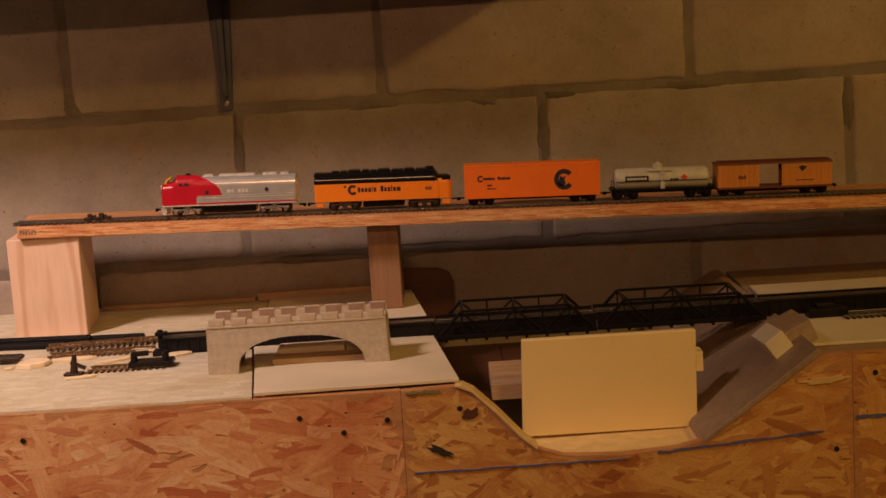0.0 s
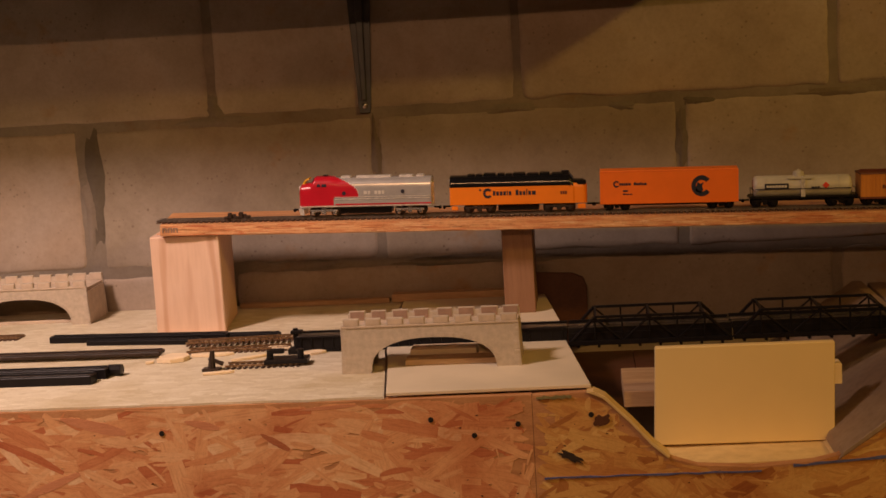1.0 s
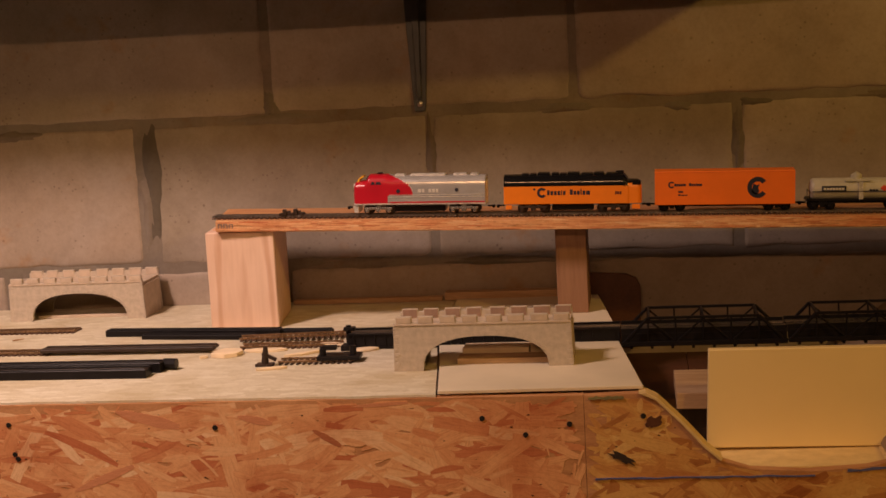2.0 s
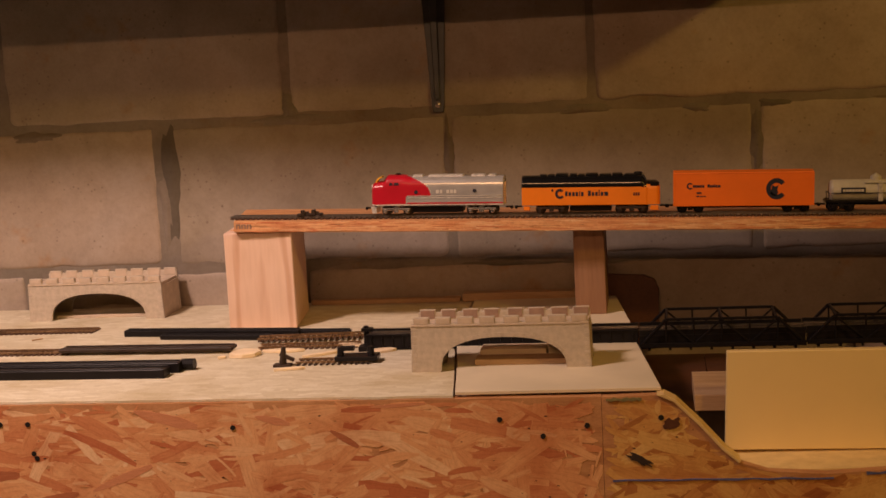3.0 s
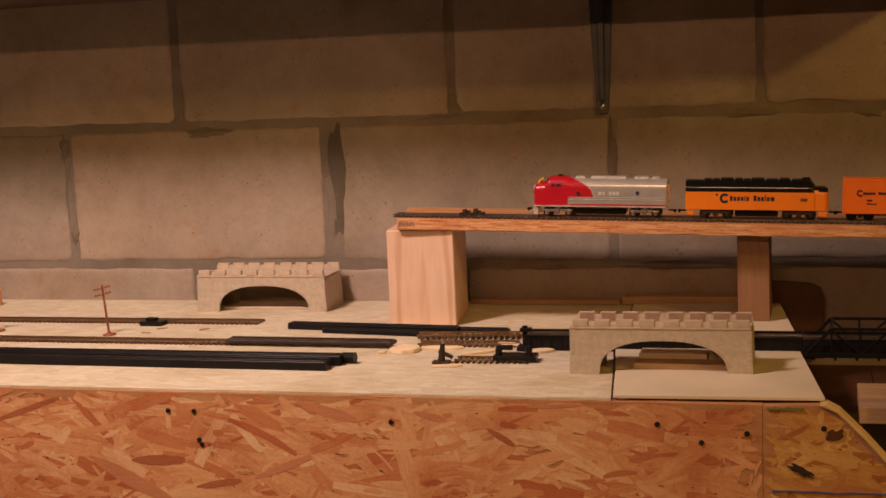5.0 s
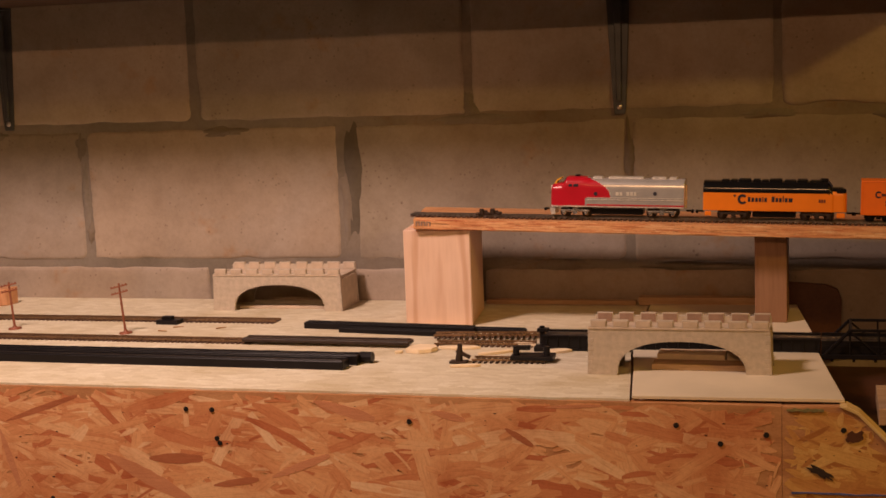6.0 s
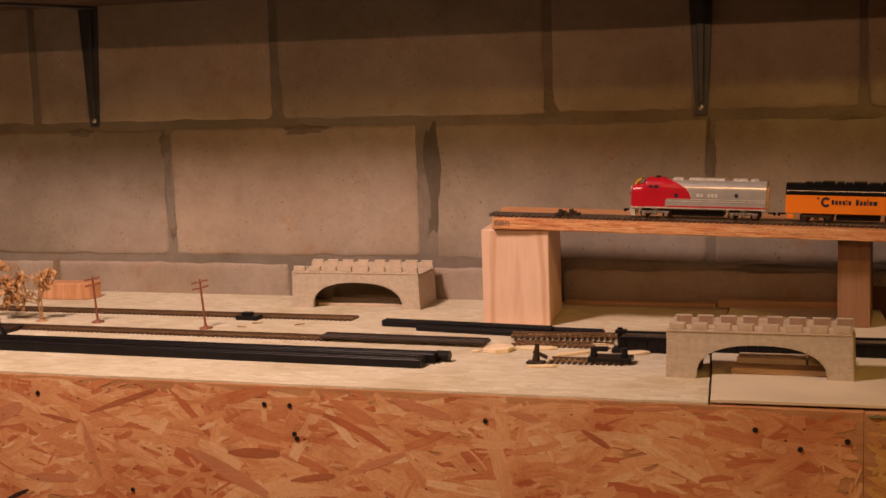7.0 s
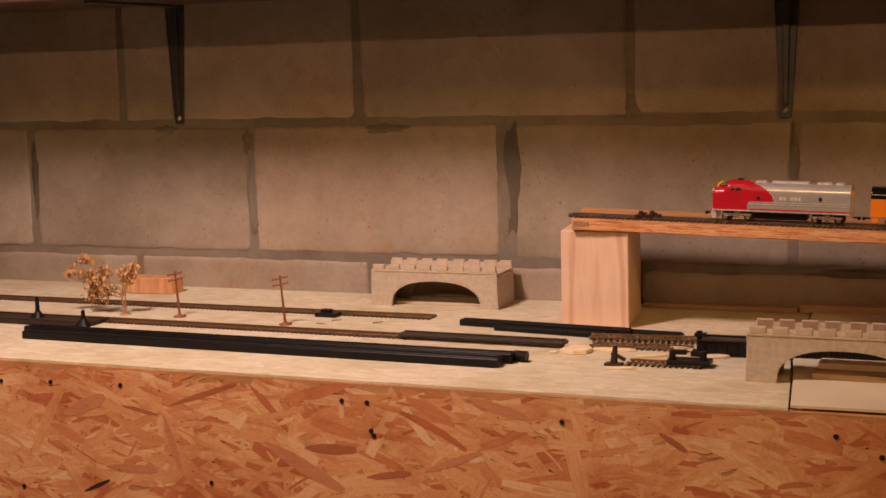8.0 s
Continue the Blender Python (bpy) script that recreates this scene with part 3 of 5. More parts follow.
# ---- track ----
def rail_mesh(length, mat, high=0.0022):
    bm = bmesh.new()
    add_box(bm, 0, length, -0.0009, 0.0009, 0, 0.0006)
    add_box(bm, 0, length, -0.0003, 0.0003, 0.0005, high - 0.0006)
    add_box(bm, 0, length, -0.0006, 0.0006, high - 0.0007, high, bevel=0.0001, seg=1)
    return mesh_of("rail", bm, mat)


TIE = mesh_of("tie", box(-0.0021, 0.0021, -0.0145, 0.0145, 0, 0.0018, bevel=0.0003, seg=1), M_TIE)
TIE_BLACK = mesh_of("tie", box(-0.0016, 0.0016, -0.0145, 0.0145, 0, 0.0018, bevel=0.0003, seg=1), M_DARK)


def track(place, length, label, turn=0, slope=0, tie=TIE, rail_mat=M_RAIL, pitch=0.0068, gauge=0.0165, group="loose track"):
    t = thing("track", place, label, "track", group, turn=(0, slope, turn))
    n = max(2, round(length / pitch))
    for k in range(n):
        o = part("tie", tie, None, t)
        o.location = ((k + 0.5) * length / n, 0, 0)
    rm = rail_mesh(length, rail_mat)
    for s in (-1, 1):
        o = part("rail", rm, None, t)
        o.location = (0, s * gauge / 2, 0.0018)
    return t


LINE_Y = -0.160
track((-0.250, LINE_Y, line_z(-0.250) + 0.0002), 1.5, "brown track along the raised board", 0, SLOPE, TIE, M_NICKEL, 0.0068)
RAILTOP = 0.0042


# ---- rolling stock ----
def wheelset(parent, x, mat, r=0.0058):
    bm = bmesh.new()
    for s in (-1, 1):
        add_rod(bm, (x, s * 0.0072, r), (x, s * 0.0098, r), r, seg=18)
        add_rod(bm, (x, s * 0.0066, r), (x, s * 0.0072, r), r + 0.0007, seg=18)
    add_rod(bm, (x, -0.0066, r), (x, 0.0066, r), 0.0012, seg=8)
    return part("wheelset", bm, mat, parent)


def truck(parent, x, span, mat, wheel_mat, front=0.0135):
    """A bogie: two side frames with axle boxes and springs, and its wheelsets."""
    bm = bmesh.new()
    for s in (-1, 1):
        y0, y1 = s * (front - 0.002), s * front
        add_box(bm, x - span / 2 - 0.004, x + span / 2 + 0.004, min(y0, y1), max(y0, y1), 0.0062, 0.0092, bevel=0.0006, seg=1)
        for k in (-1, 1):
            add_box(bm, x + k * span / 2 - 0.0024, x + k * span / 2 + 0.0024, min(y0, y1 + s * 0.0012), max(y0, y1 + s * 0.0012), 0.003, 0.0082, bevel=0.0007, seg=1)
            add_rod(bm, (x + k * span / 2, y0, 0.0052), (x + k * span / 2, y1 + s * 0.002, 0.0052), 0.0014, seg=8)
        add_box(bm, x - 0.003, x + 0.003, min(y0, y1 + s * 0.001), max(y0, y1 + s * 0.001), 0.0035, 0.0085, bevel=0.0006, seg=1)
    add_box(bm, x - 0.003, x + 0.003, -front, front, 0.007, 0.0105)
    tk = part("truck", bm, mat, parent)
    for k in (-1, 1):
        wheelset(tk, x + k * span / 2, wheel_mat)


def coupler(parent, x, d):
    bm = bmesh.new()
    add_box(bm, min(x, x + d * 0.007), max(x, x + d * 0.007), -0.0014, 0.0014, 0.0075, 0.0095, bevel=0.0004, seg=1)
    add_box(bm, min(x + d * 0.006, x + d * 0.0095), max(x + d * 0.006, x + d * 0.0095), -0.0034, 0.0034, 0.006, 0.0098, bevel=0.0008, seg=1)
    part("coupler", bm, M_BLACK, parent)


def loft(stations, skin):
    """A closed hull through cross-sections. stations: (x, rings of (y, z)); skin(x, y, z) gives each face's material slot."""
    bm = bmesh.new()
    rows = [[bm.verts.new((x, y, z)) for y, z in ring] for x, ring in stations]
    for a, b in zip(rows, rows[1:]):
        for i in range(len(a)):
            j = (i + 1) % len(a)
            bm.faces.new((a[i], a[j], b[j], b[i]))
    bm.faces.new(rows[0]), bm.faces.new(rows[-1][::-1])
    for f in bm.faces:
        f.material_index = skin(*f.calc_center_median())
    return bm


def cab_ring(w, low, high, round_=0.5, n=24):
    """Section of a streamlined body: upright sides, arched roof."""
    side = high - (high - low) * 0.36 * round_ * 2
    ring = [(-w, low)] + [(-w, low + (side - low) * k / 26) for k in range(1, 27)]
    for k in range(1, n):
        a = math.pi * k / n
        ring.append((-w * math.copysign(abs(math.cos(a)) ** 0.72, math.cos(a)), side + (high - side) * math.sin(a) ** 0.72))
    ring += [(w, side - (side - low) * k / 26) for k in range(0, 27)]
    return ring


def hull(length, nose_profile, half, low):
    """Stations each millimetre; nose_profile(x) -> roof height and width factor."""
    n = int(length * 1000)
    out = []
    for k in range(n + 1):
        x = length * k / n
        high, f = nose_profile(x)
        out.append((x, cab_ring(half * f, low, high)))
    return out


def streamline(x):
    """Roof height and width factor of a bulldog nosed cab unit, x from the nose tip."""
    if x < 0.004:
        q = x / 0.004
        return 0.030 + 0.0105 * math.sqrt(max(0, 1 - (1 - q) ** 2)), 0.62 + 0.30 * math.sqrt(max(0, 1 - (1 - q) ** 2))
    if x < 0.0155:
        return 0.0405 + 0.0012 * (x - 0.004) / 0.0115, 0.92 + 0.06 * (x - 0.004) / 0.0115
    if x < 0.0205:
        return 0.0417 + 0.0073 * (x - 0.0155) / 0.005, 0.98 + 0.02 * (x - 0.0155) / 0.005
    if x < 0.042:
        return 0.049, 1.0
    if x < 0.052:
        return 0.049 - 0.0018 * (x - 0.042) / 0.01, 1.0
    return 0.0472, 1.0


def ring_outline(cx, cz, r0, r1, a0, a1, n=22):
    out = [(cx + r1 * math.cos(a0 + (a1 - a0) * k / n), cz + r1 * math.sin(a0 + (a1 - a0) * k / n)) for k in range(n + 1)]
    return out + [(cx + r0 * math.cos(a1 + (a0 - a1) * k / n), cz + r0 * math.sin(a1 + (a0 - a1) * k / n)) for k in range(n + 1)]


def word_bars(parent, x, z, high, widths, y, mat, gap=0.0006):
    """Illegible lettering as plain bars."""
    bm = bmesh.new()
    for w, tall in widths:
        if mat is not None and w > 0:
            add_box(bm, x, x + w, y - 0.0003, y + 0.0004, z, z + high * tall)
        x += abs(w) + gap
    part("lettering", bm, mat, parent, "row of plain lettering bars")


def car(name, x, label, category):
    t = thing(name, (x, LINE_Y, line_z(x) + RAILTOP), label, category, "train", turn=(0, SLOPE, 0))
    t.scale = (0.966, 0.966, 1.010)
    return t


def silver_loco(x):
    t = car("diesel_locomotive", x, "red and silver streamlined model locomotive on the upper track", "locomotive")
    half = 0.0172

    def skin(px, py, pz):
        if pz < 0.0142:
            return 2
        sweep = 0.0455 if pz < 0.0235 else 0.046 + 0.0315 * (max(0, 1 - ((pz - 0.0275) / 0.0205) ** 2) ** 0.8 if pz > 0.0275 else 1)
        if px < sweep:
            return 2 if sweep - px < 0.0010 and px > 0.052 else (1 if px > 0.0015 or pz < 0.036 else 3)
        return 0
    bm = loft(hull(0.170, streamline, half, 0.0125), skin)
    part("body", bm, [M_SILVER, M_RED, M_SILVER_DARK, M_YELLOW], t, "silver body with red swept nose", True)
    part("nose_stripe", prism(ring_outline(0.0145, 0.0375, 0.0085, 0.0105, math.radians(100), math.radians(175)), "y", -0.008, 0.008), M_YELLOW, t, "yellow nose flash")
    # side stripes, grilles, portholes and windows
    bm = bmesh.new()
    for z0, z1 in ((0.0215, 0.0222), (0.0240, 0.0246)):
        add_box(bm, 0.047, 0.168, -half - 0.0004, -half + 0.0006, z0, z1)
    part("side_moulding", bm, M_SILVER_DARK, t)
    part("side_stripe", box(0.047, 0.169, -half - 0.0003, -half + 0.0006, 0.0145, 0.0162), M_RED, t, "thin red stripe")
    for px, pz in ((0.0585, 0.0290), (0.1335, 0.0300)):
        part("porthole", rod((px, -half + 0.001, pz), (px, -half - 0.0007, pz), 0.0024, seg=18), M_NAVY, t, "dark round porthole")
    word_bars(t, 0.084, 0.0272, 0.0042, [(0.004, 1), (0.003, 1), (-0.003, 1), (0.0035, 1), (0.0035, 1), (0.003, 1)], -half - 0.0002, M_WHITE, 0.0012)
    for a, b in ((0.0235, 0.0285), (0.0295, 0.0365)):
        part("cab_window", prism([(a, 0.0372), (b, 0.0372), (b - 0.0005, 0.0406), (a + 0.001, 0.0406)], "y", -half - 0.0004, -half + 0.004, 0.0003), M_NAVY, t, "dark cab side window")
    part("windshield", prism([(0.0158, 0.0424), (0.0192, 0.0474), (0.0200, 0.0470), (0.0166, 0.0420)], "y", -0.011, 0.011), M_NAVY, t, "dark windshield")
    part("headlight", rod((0.0, 0, 0.0345), (-0.0016, 0, 0.0345), 0.0030, seg=16), M_WHITE, t, "pale round headlight")
    part("horn", box(0.030, 0.0365, -0.003, 0.003, 0.0485, 0.0508, bevel=0.0008, seg=1), M_BLACK, t)
    for a, b in ((0.053, 0.066), (0.073, 0.118), (0.128, 0.146), (0.150, 0.160)):
        part("roof_vent", box(a, b, -0.006, 0.006, 0.0462, 0.0490, bevel=0.0008, seg=1), M_SILVER_DARK, t)
    bm = box(0.052, 0.118, -0.0115, 0.0115, 0.0035, 0.0105, bevel=0.001, seg=1)
    part("fuel_tank", bm, M_BLACK, t)
    part("pilot", prism([(0.001, 0.003), (0.006, 0.003), (0.006, 0.0105), (-0.001, 0.0105)], "y", -0.015, 0.015), M_SILVER_DARK, t)
    part("rear_wall", box(0.1695, 0.1715, -0.006, 0.006, 0.012, 0.040, bevel=0.0006, seg=1), M_SILVER_DARK, t)
    truck(t, 0.032, 0.028, M_CHROME, M_DARK, 0.0158)
    truck(t, 0.142, 0.028, M_CHROME, M_DARK, 0.0158)
    coupler(t, -0.001, -1), coupler(t, 0.171, 1)


def orange_loco(x):
    t = car("diesel_locomotive", x, "orange model locomotive with glossy black roof and dark lettering", "locomotive")
    length, half = 0.172, 0.0172

    def shape(px):
        d = length - px
        if d < 0.005:
            q = math.sqrt(max(0, 1 - (1 - d / 0.005) ** 2))
            return 0.031 + 0.0075 * q, 0.66 + 0.28 * q
        if d < 0.017:
            return 0.0392, 0.95
        if d < 0.023:
            return 0.0392 + 0.0068 * (d - 0.017) / 0.006, 1.0
        return 0.046, 1.0

    def skin(px, py, pz):
        if pz < 0.0118:
            return 2
        return 1 if pz > 0.0325 + (0.0025 if px > 0.155 else 0) else 0
    bm = loft(hull(length, shape, half, 0.0112), skin)
    part("body", bm, [M_ORANGE, M_GLOSS_BLACK, M_ORANGE], t, "orange sides under a gloss black roof", True)
    r = random.Random(4)
    a = 0.022
    while a < 0.140:
        w = r.uniform(0.007, 0.016)
        part("roof_vent", box(a, a + w, -0.0075, 0.0075, 0.0440, 0.0474 + r.uniform(0, 0.0014), bevel=0.0014), M_GLOSS_BLACK, t)
        a += w + r.uniform(0.0004, 0.003)
    part("horn", box(0.140, 0.150, -0.004, 0.004, 0.0455, 0.0492, bevel=0.0008, seg=1), M_BLACK, t)
    part("windshield", prism([(0.1498, 0.0452), (0.1545, 0.0396), (0.1553, 0.0400), (0.1506, 0.0458)], "y", -0.0115, 0.0115), M_NAVY, t, "dark windshield")
    part("number_board", box(0.160, 0.171, -0.0168, -0.0155, 0.0335, 0.0385, bevel=0.0004, seg=1), M_BLACK, t)
    y = -half
    part("emblem", prism(ring_outline(0.0480, 0.0250, 0.0030, 0.0060, math.radians(40), math.radians(320)), "y", y - 0.0004, y + 0.0004), M_NAVY, t, "round dark blue emblem")
    part("emblem_dot", rod((0.0385, y + 0.0004, 0.0292), (0.0385, y - 0.0004, 0.0292), 0.0014, seg=10), M_NAVY, t)
    word_bars(t, 0.0545, 0.0222, 0.0056, [(0.0030, 1), (0.0032, .85), (0.0030, .85), (0.0030, .85), (0.0012, 1), (0.0030, .85), (-0.0030, 1), (0.0034, 1.15), (0.0030, .85), (0.0030, .85), (0.0012, 1.3), (0.0032, .85), (0.0046, .85)], y, M_NAVY, 0.0013)
    word_bars(t, 0.139, 0.0222, 0.0036, [(0.0022, 1), (0.0022, 1), (0.0022, 1)], y, M_ROOF_BROWN)
    part("fuel_tank", box(0.060, 0.112, -0.0125, 0.0125, 0.0035, 0.0100, bevel=0.001, seg=1), M_BLACK, t)
    part("step", box(0.160, 0.170, -0.0165, -0.0130, 0.0045, 0.0100, bevel=0.0005, seg=1), M_ORANGE, t)
    part("step", box(0.002, 0.010, -0.0165, -0.0130, 0.0050, 0.0100, bevel=0.0005, seg=1), M_ORANGE, t)
    truck(t, 0.037, 0.028, M_DARK, M_DARK, 0.0158)
    truck(t, 0.137, 0.028, M_DARK, M_DARK, 0.0158)
    coupler(t, -0.001, -1), coupler(t, length, 1)


def box_car(x):
    t = car("box_car", x, "plain orange model box car with dark blue emblem", "freight car")
    length, half = 0.168, 0.0175
    part("body", box(0, length, -half, half, 0.0085, 0.0475, bevel=0.0008), M_ORANGE_BOX, t)
    part("roof", prism([(-half - 0.0006, 0.0472), (half + 0.0006, 0.0472), (half, 0.0486), (0, 0.0500), (-half, 0.0486)], "x", -0.0006, length + 0.0006), M_ORANGE_BOX, t)
    part("end_post", box(-0.0010, 0.0015, -half - 0.0005, -half + 0.002, 0.009, 0.0475), M_ORANGE_BOX, t)
    part("end_post", box(length - 0.0015, length + 0.0010, -half - 0.0005, -half + 0.002, 0.009, 0.0475), M_ORANGE_BOX, t)
    y = -half
    part("emblem", prism(ring_outline(0.124, 0.0285, 0.0070, 0.0125, math.radians(38), math.radians(322)), "y", y - 0.0004, y + 0.0004), M_NAVY, t, "large dark blue round emblem")
    part("emblem", prism([(0.1165, 0.0225), (0.1225, 0.0195), (0.126, 0.024), (0.1245, 0.028), (0.1265, 0.0325), (0.1225, 0.031), (0.119, 0.033), (0.1175, 0.027)], "y", y - 0.0004, y + 0.0004), M_NAVY, t, "dark blue emblem centre")
    part("emblem", prism(ring_outline(0.0195, 0.0325, 0.0022, 0.0040, math.radians(40), math.radians(320)), "y", y - 0.0004, y + 0.0004), M_NAVY, t, "small round emblem")
    word_bars(t, 0.0230, 0.0308, 0.0030, [(0.0022, 1), (0.0022, .9), (0.0022, .9), (0.0022, .9), (0.0010, 1), (0.0022, .9), (-0.0030, 1), (0.0026, 1.2), (0.0022, .9), (0.0022, .9), (0.0012, 1.2), (0.0022, .9), (0.0034, .9)], y, M_NAVY, 0.0004)
    word_bars(t, 0.0275, 0.0232, 0.0020, [(0.006, 1)], y, M_NAVY)
    word_bars(t, 0.0275, 0.0195, 0.0018, [(0.003, 1), (0.004, .7), (0.003, .7)], y, M_NAVY)
    part("underframe", box(0.004, length - 0.004, -0.010, 0.010, 0.0060, 0.0086), M_BLACK, t)
    truck(t, 0.020, 0.020, M_BLACK, M_BLACK, 0.0125)
    truck(t, 0.148, 0.020, M_BLACK, M_BLACK, 0.0125)
    coupler(t, 0, -1), coupler(t, length, 1)


def tank_car(x):
    t = car("tank_car", x, "cream model tank car with black frame and domed top", "freight car")
    r, zc = 0.0130, 0.0240
    bm = bmesh.new()
    prof = [(0.004, 0.55), (0.005, 0.8), (0.007, 0.95), (0.010, 1.0), (0.118, 1.0), (0.121, 0.95), (0.123, 0.8), (0.124, 0.55)]
    rows = [[bm.verts.new((px, r * f * math.cos(2 * math.pi * k / 32), zc + r * f * math.sin(2 * math.pi * k / 32))) for k in range(32)] for px, f in prof]
    for a, b in zip(rows, rows[1:]):
        for k in range(32):
            bm.faces.new((a[k], a[(k + 1) % 32], b[(k + 1) % 32], b[k]))
    bm.faces.new(rows[0]), bm.faces.new(rows[-1])
    part("tank", bm, M_TANK, t, "", True)
    for px in (0.020, 0.064, 0.108):
        bm = bmesh.new()
        add_rod(bm, (px - 0.0006, 0, zc), (px + 0.0006, 0, zc), r + 0.0004, seg=32)
        part("band", bm, M_TANK if px != 0.064 else M_SILVER_DARK, t)
    dome = bmesh.new()
    add_rod(dome, (0.060, 0, 0.034), (0.060, 0, 0.0405), 0.0068, 0.0066, seg=20)
    add_rod(dome, (0.060, 0, 0.0405), (0.060, 0, 0.0428), 0.0066, 0.0030, seg=20)
    add_rod(dome, (0.060, 0, 0.0428), (0.060, 0, 0.0442), 0.0016, 0.0014, seg=10)
    part("dome", dome, M_TANK, t, "pale dome with valve")
    part("dome_walk", box(0.046, 0.076, -0.0125, -0.0075, 0.0335, 0.0345), M_TANK, t)
    part("hand_rail", rod((0.006, -r - 0.0012, zc - 0.002), (0.122, -r - 0.0012, zc - 0.002), 0.0005, seg=6), M_BLACK, t)
    part("name_plate", box(0.0175, 0.0465, -r - 0.0012, -r * 0.9, 0.0215, 0.0285), M_NAVY, t, "dark plate of unreadable lettering")
    word_bars(t, 0.0195, 0.0238, 0.0026, [(0.003, 1)] * 7, -r - 0.0014, M_WHITE)
    part("ladder", box(0.0615, 0.0665, -r - 0.0014, -r * 0.85, 0.0125, 0.0330), M_SILVER_DARK, t)
    part("diamond_decal", prism([(0.087, 0.0255), (0.0915, 0.0293), (0.096, 0.0255), (0.0915, 0.0217)], "y", -r - 0.0008, -r * 0.9), M_SIGN_RED, t, "red diamond decal")
    word_bars(t, 0.074, 0.0225, 0.0016, [(0.003, 1)] * 3, -r - 0.0002, M_NAVY)
    bm = bmesh.new()
    add_box(bm, -0.001, 0.129, -0.0135, 0.0135, 0.0105, 0.0132, bevel=0.0004, seg=1)
    add_box(bm, 0.010, 0.118, -0.006, 0.006, 0.0075, 0.0160)
    part("frame", bm, M_BLACK, t)
    for px in (0.0, 0.124):
        bm = bmesh.new()
        add_box(bm, px, px + 0.006, -0.0145, 0.0145, 0.0120, 0.0142)
        for s in (-1, 1):
            add_rod(bm, (px + 0.003, s * 0.0138, 0.013), (px + 0.003, s * 0.0138, 0.0225), 0.0005, seg=6)
        add_rod(bm, (px + 0.003, -0.0138, 0.0222), (px + 0.003, 0.0138, 0.0222), 0.0005, seg=6)
        part("end_rail", bm, M_BLACK, t)
    truck(t, 0.018, 0.020, M_BLACK, M_BLACK, 0.0130)
    truck(t, 0.110, 0.020, M_BLACK, M_BLACK, 0.0130)
    coupler(t, 0, -1), coupler(t, 0.128, 1)


def open_door_car(x):
    t = car("box_car", x, "orange boarded model car with brown roof and open doors", "freight car")
    length, half = 0.143, 0.0172
    for a, b in ((0.0, 0.052), (0.084, length)):
        part("side_wall", box(a, b, -half, -half + 0.0016, 0.0105, 0.0380, bevel=0.0003, seg=1), M_REEFER, t)
        part("side_wall", box(a, b, half - 0.0016, half, 0.0105, 0.0380, bevel=0.0003, seg=1), M_REEFER, t)
        n = 9
        for k in range(n):
            px = a + (b - a) * (k + 0.5) / n
            bm = bmesh.new()
            add_box(bm, px - (b - a) / n * 0.44, px + (b - a) / n * 0.44, -half - 0.0003, -half + 0.0004, 0.0112, 0.0372)
            part("board", bm, M_REEFER, t)
    part("sliding_door", box(0.080, 0.084, -half - 0.0014, -half, 0.0110, 0.0370), M_REEFER, t)
    part("end_wall", box(0, 0.0016, -half, half, 0.0105, 0.0380), M_REEFER, t)
    part("end_wall", box(length - 0.0016, length, -half, half, 0.0105, 0.0380), M_REEFER, t)
    part("floor_board", box(0, length, -half, half, 0.0085, 0.0108), M_ROOF_BROWN, t)
    part("roof", prism([(-half - 0.001, 0.0375), (half + 0.001, 0.0375), (half + 0.0006, 0.0388), (0, 0.0412), (-half - 0.0006, 0.0388)], "x", -0.001, length + 0.001), M_ROOF_BROWN, t, "red brown pitched roof")
    part("roof_walk", box(0.002, length - 0.002, -0.003, 0.003, 0.0413, 0.0421), M_ROOF_BROWN, t)
    word_bars(t, 0.026, 0.0205, 0.0045, [(0.0025, 1), (0.003, .8), (0.0025, 1)], -half - 0.0004, M_ROOF_BROWN)
    part("emblem", prism([(0.101, 0.033), (0.106, 0.0345), (0.112, 0.033), (0.1085, 0.0295), (0.1055, 0.0275)], "y", -half - 0.0007, -half - 0.0002), M_NAVY, t, "dark winged emblem")
    word_bars(t, 0.098, 0.0165, 0.0012, [(0.004, 1)] * 5, -half - 0.0004, M_ROOF_BROWN)
    part("underframe", box(0.006, length - 0.006, -0.012, 0.012, 0.0050, 0.0086), M_BLACK, t)
    truck(t, 0.020, 0.020, M_BLACK, M_BLACK, 0.0130)
    truck(t, length - 0.020, 0.020, M_BLACK, M_BLACK, 0.0130)
    coupler(t, 0, -1), coupler(t, length, 1)


silver_loco(-0.0670)
orange_loco(0.1195)
box_car(0.3020)
tank_car(0.4795)
open_door_car(0.6075)
bm = bmesh.new()
for k in range(7):
    add_box(bm, k * 0.0045, k * 0.0045 + 0.005, -0.006 + (k % 3) * 0.002, 0.004 - (k % 2) * 0.003, 0, 0.003 + 0.0022 * ((k * 5) % 3), bevel=0.0006, seg=1)
solid("bumper_piece", bm, M_DARK, "small dark plastic track piece lying beside the rails", "track part", place=(-0.163, LINE_Y - 0.008, line_z(-0.163) + 0.004), turn=(0, 0, 4))


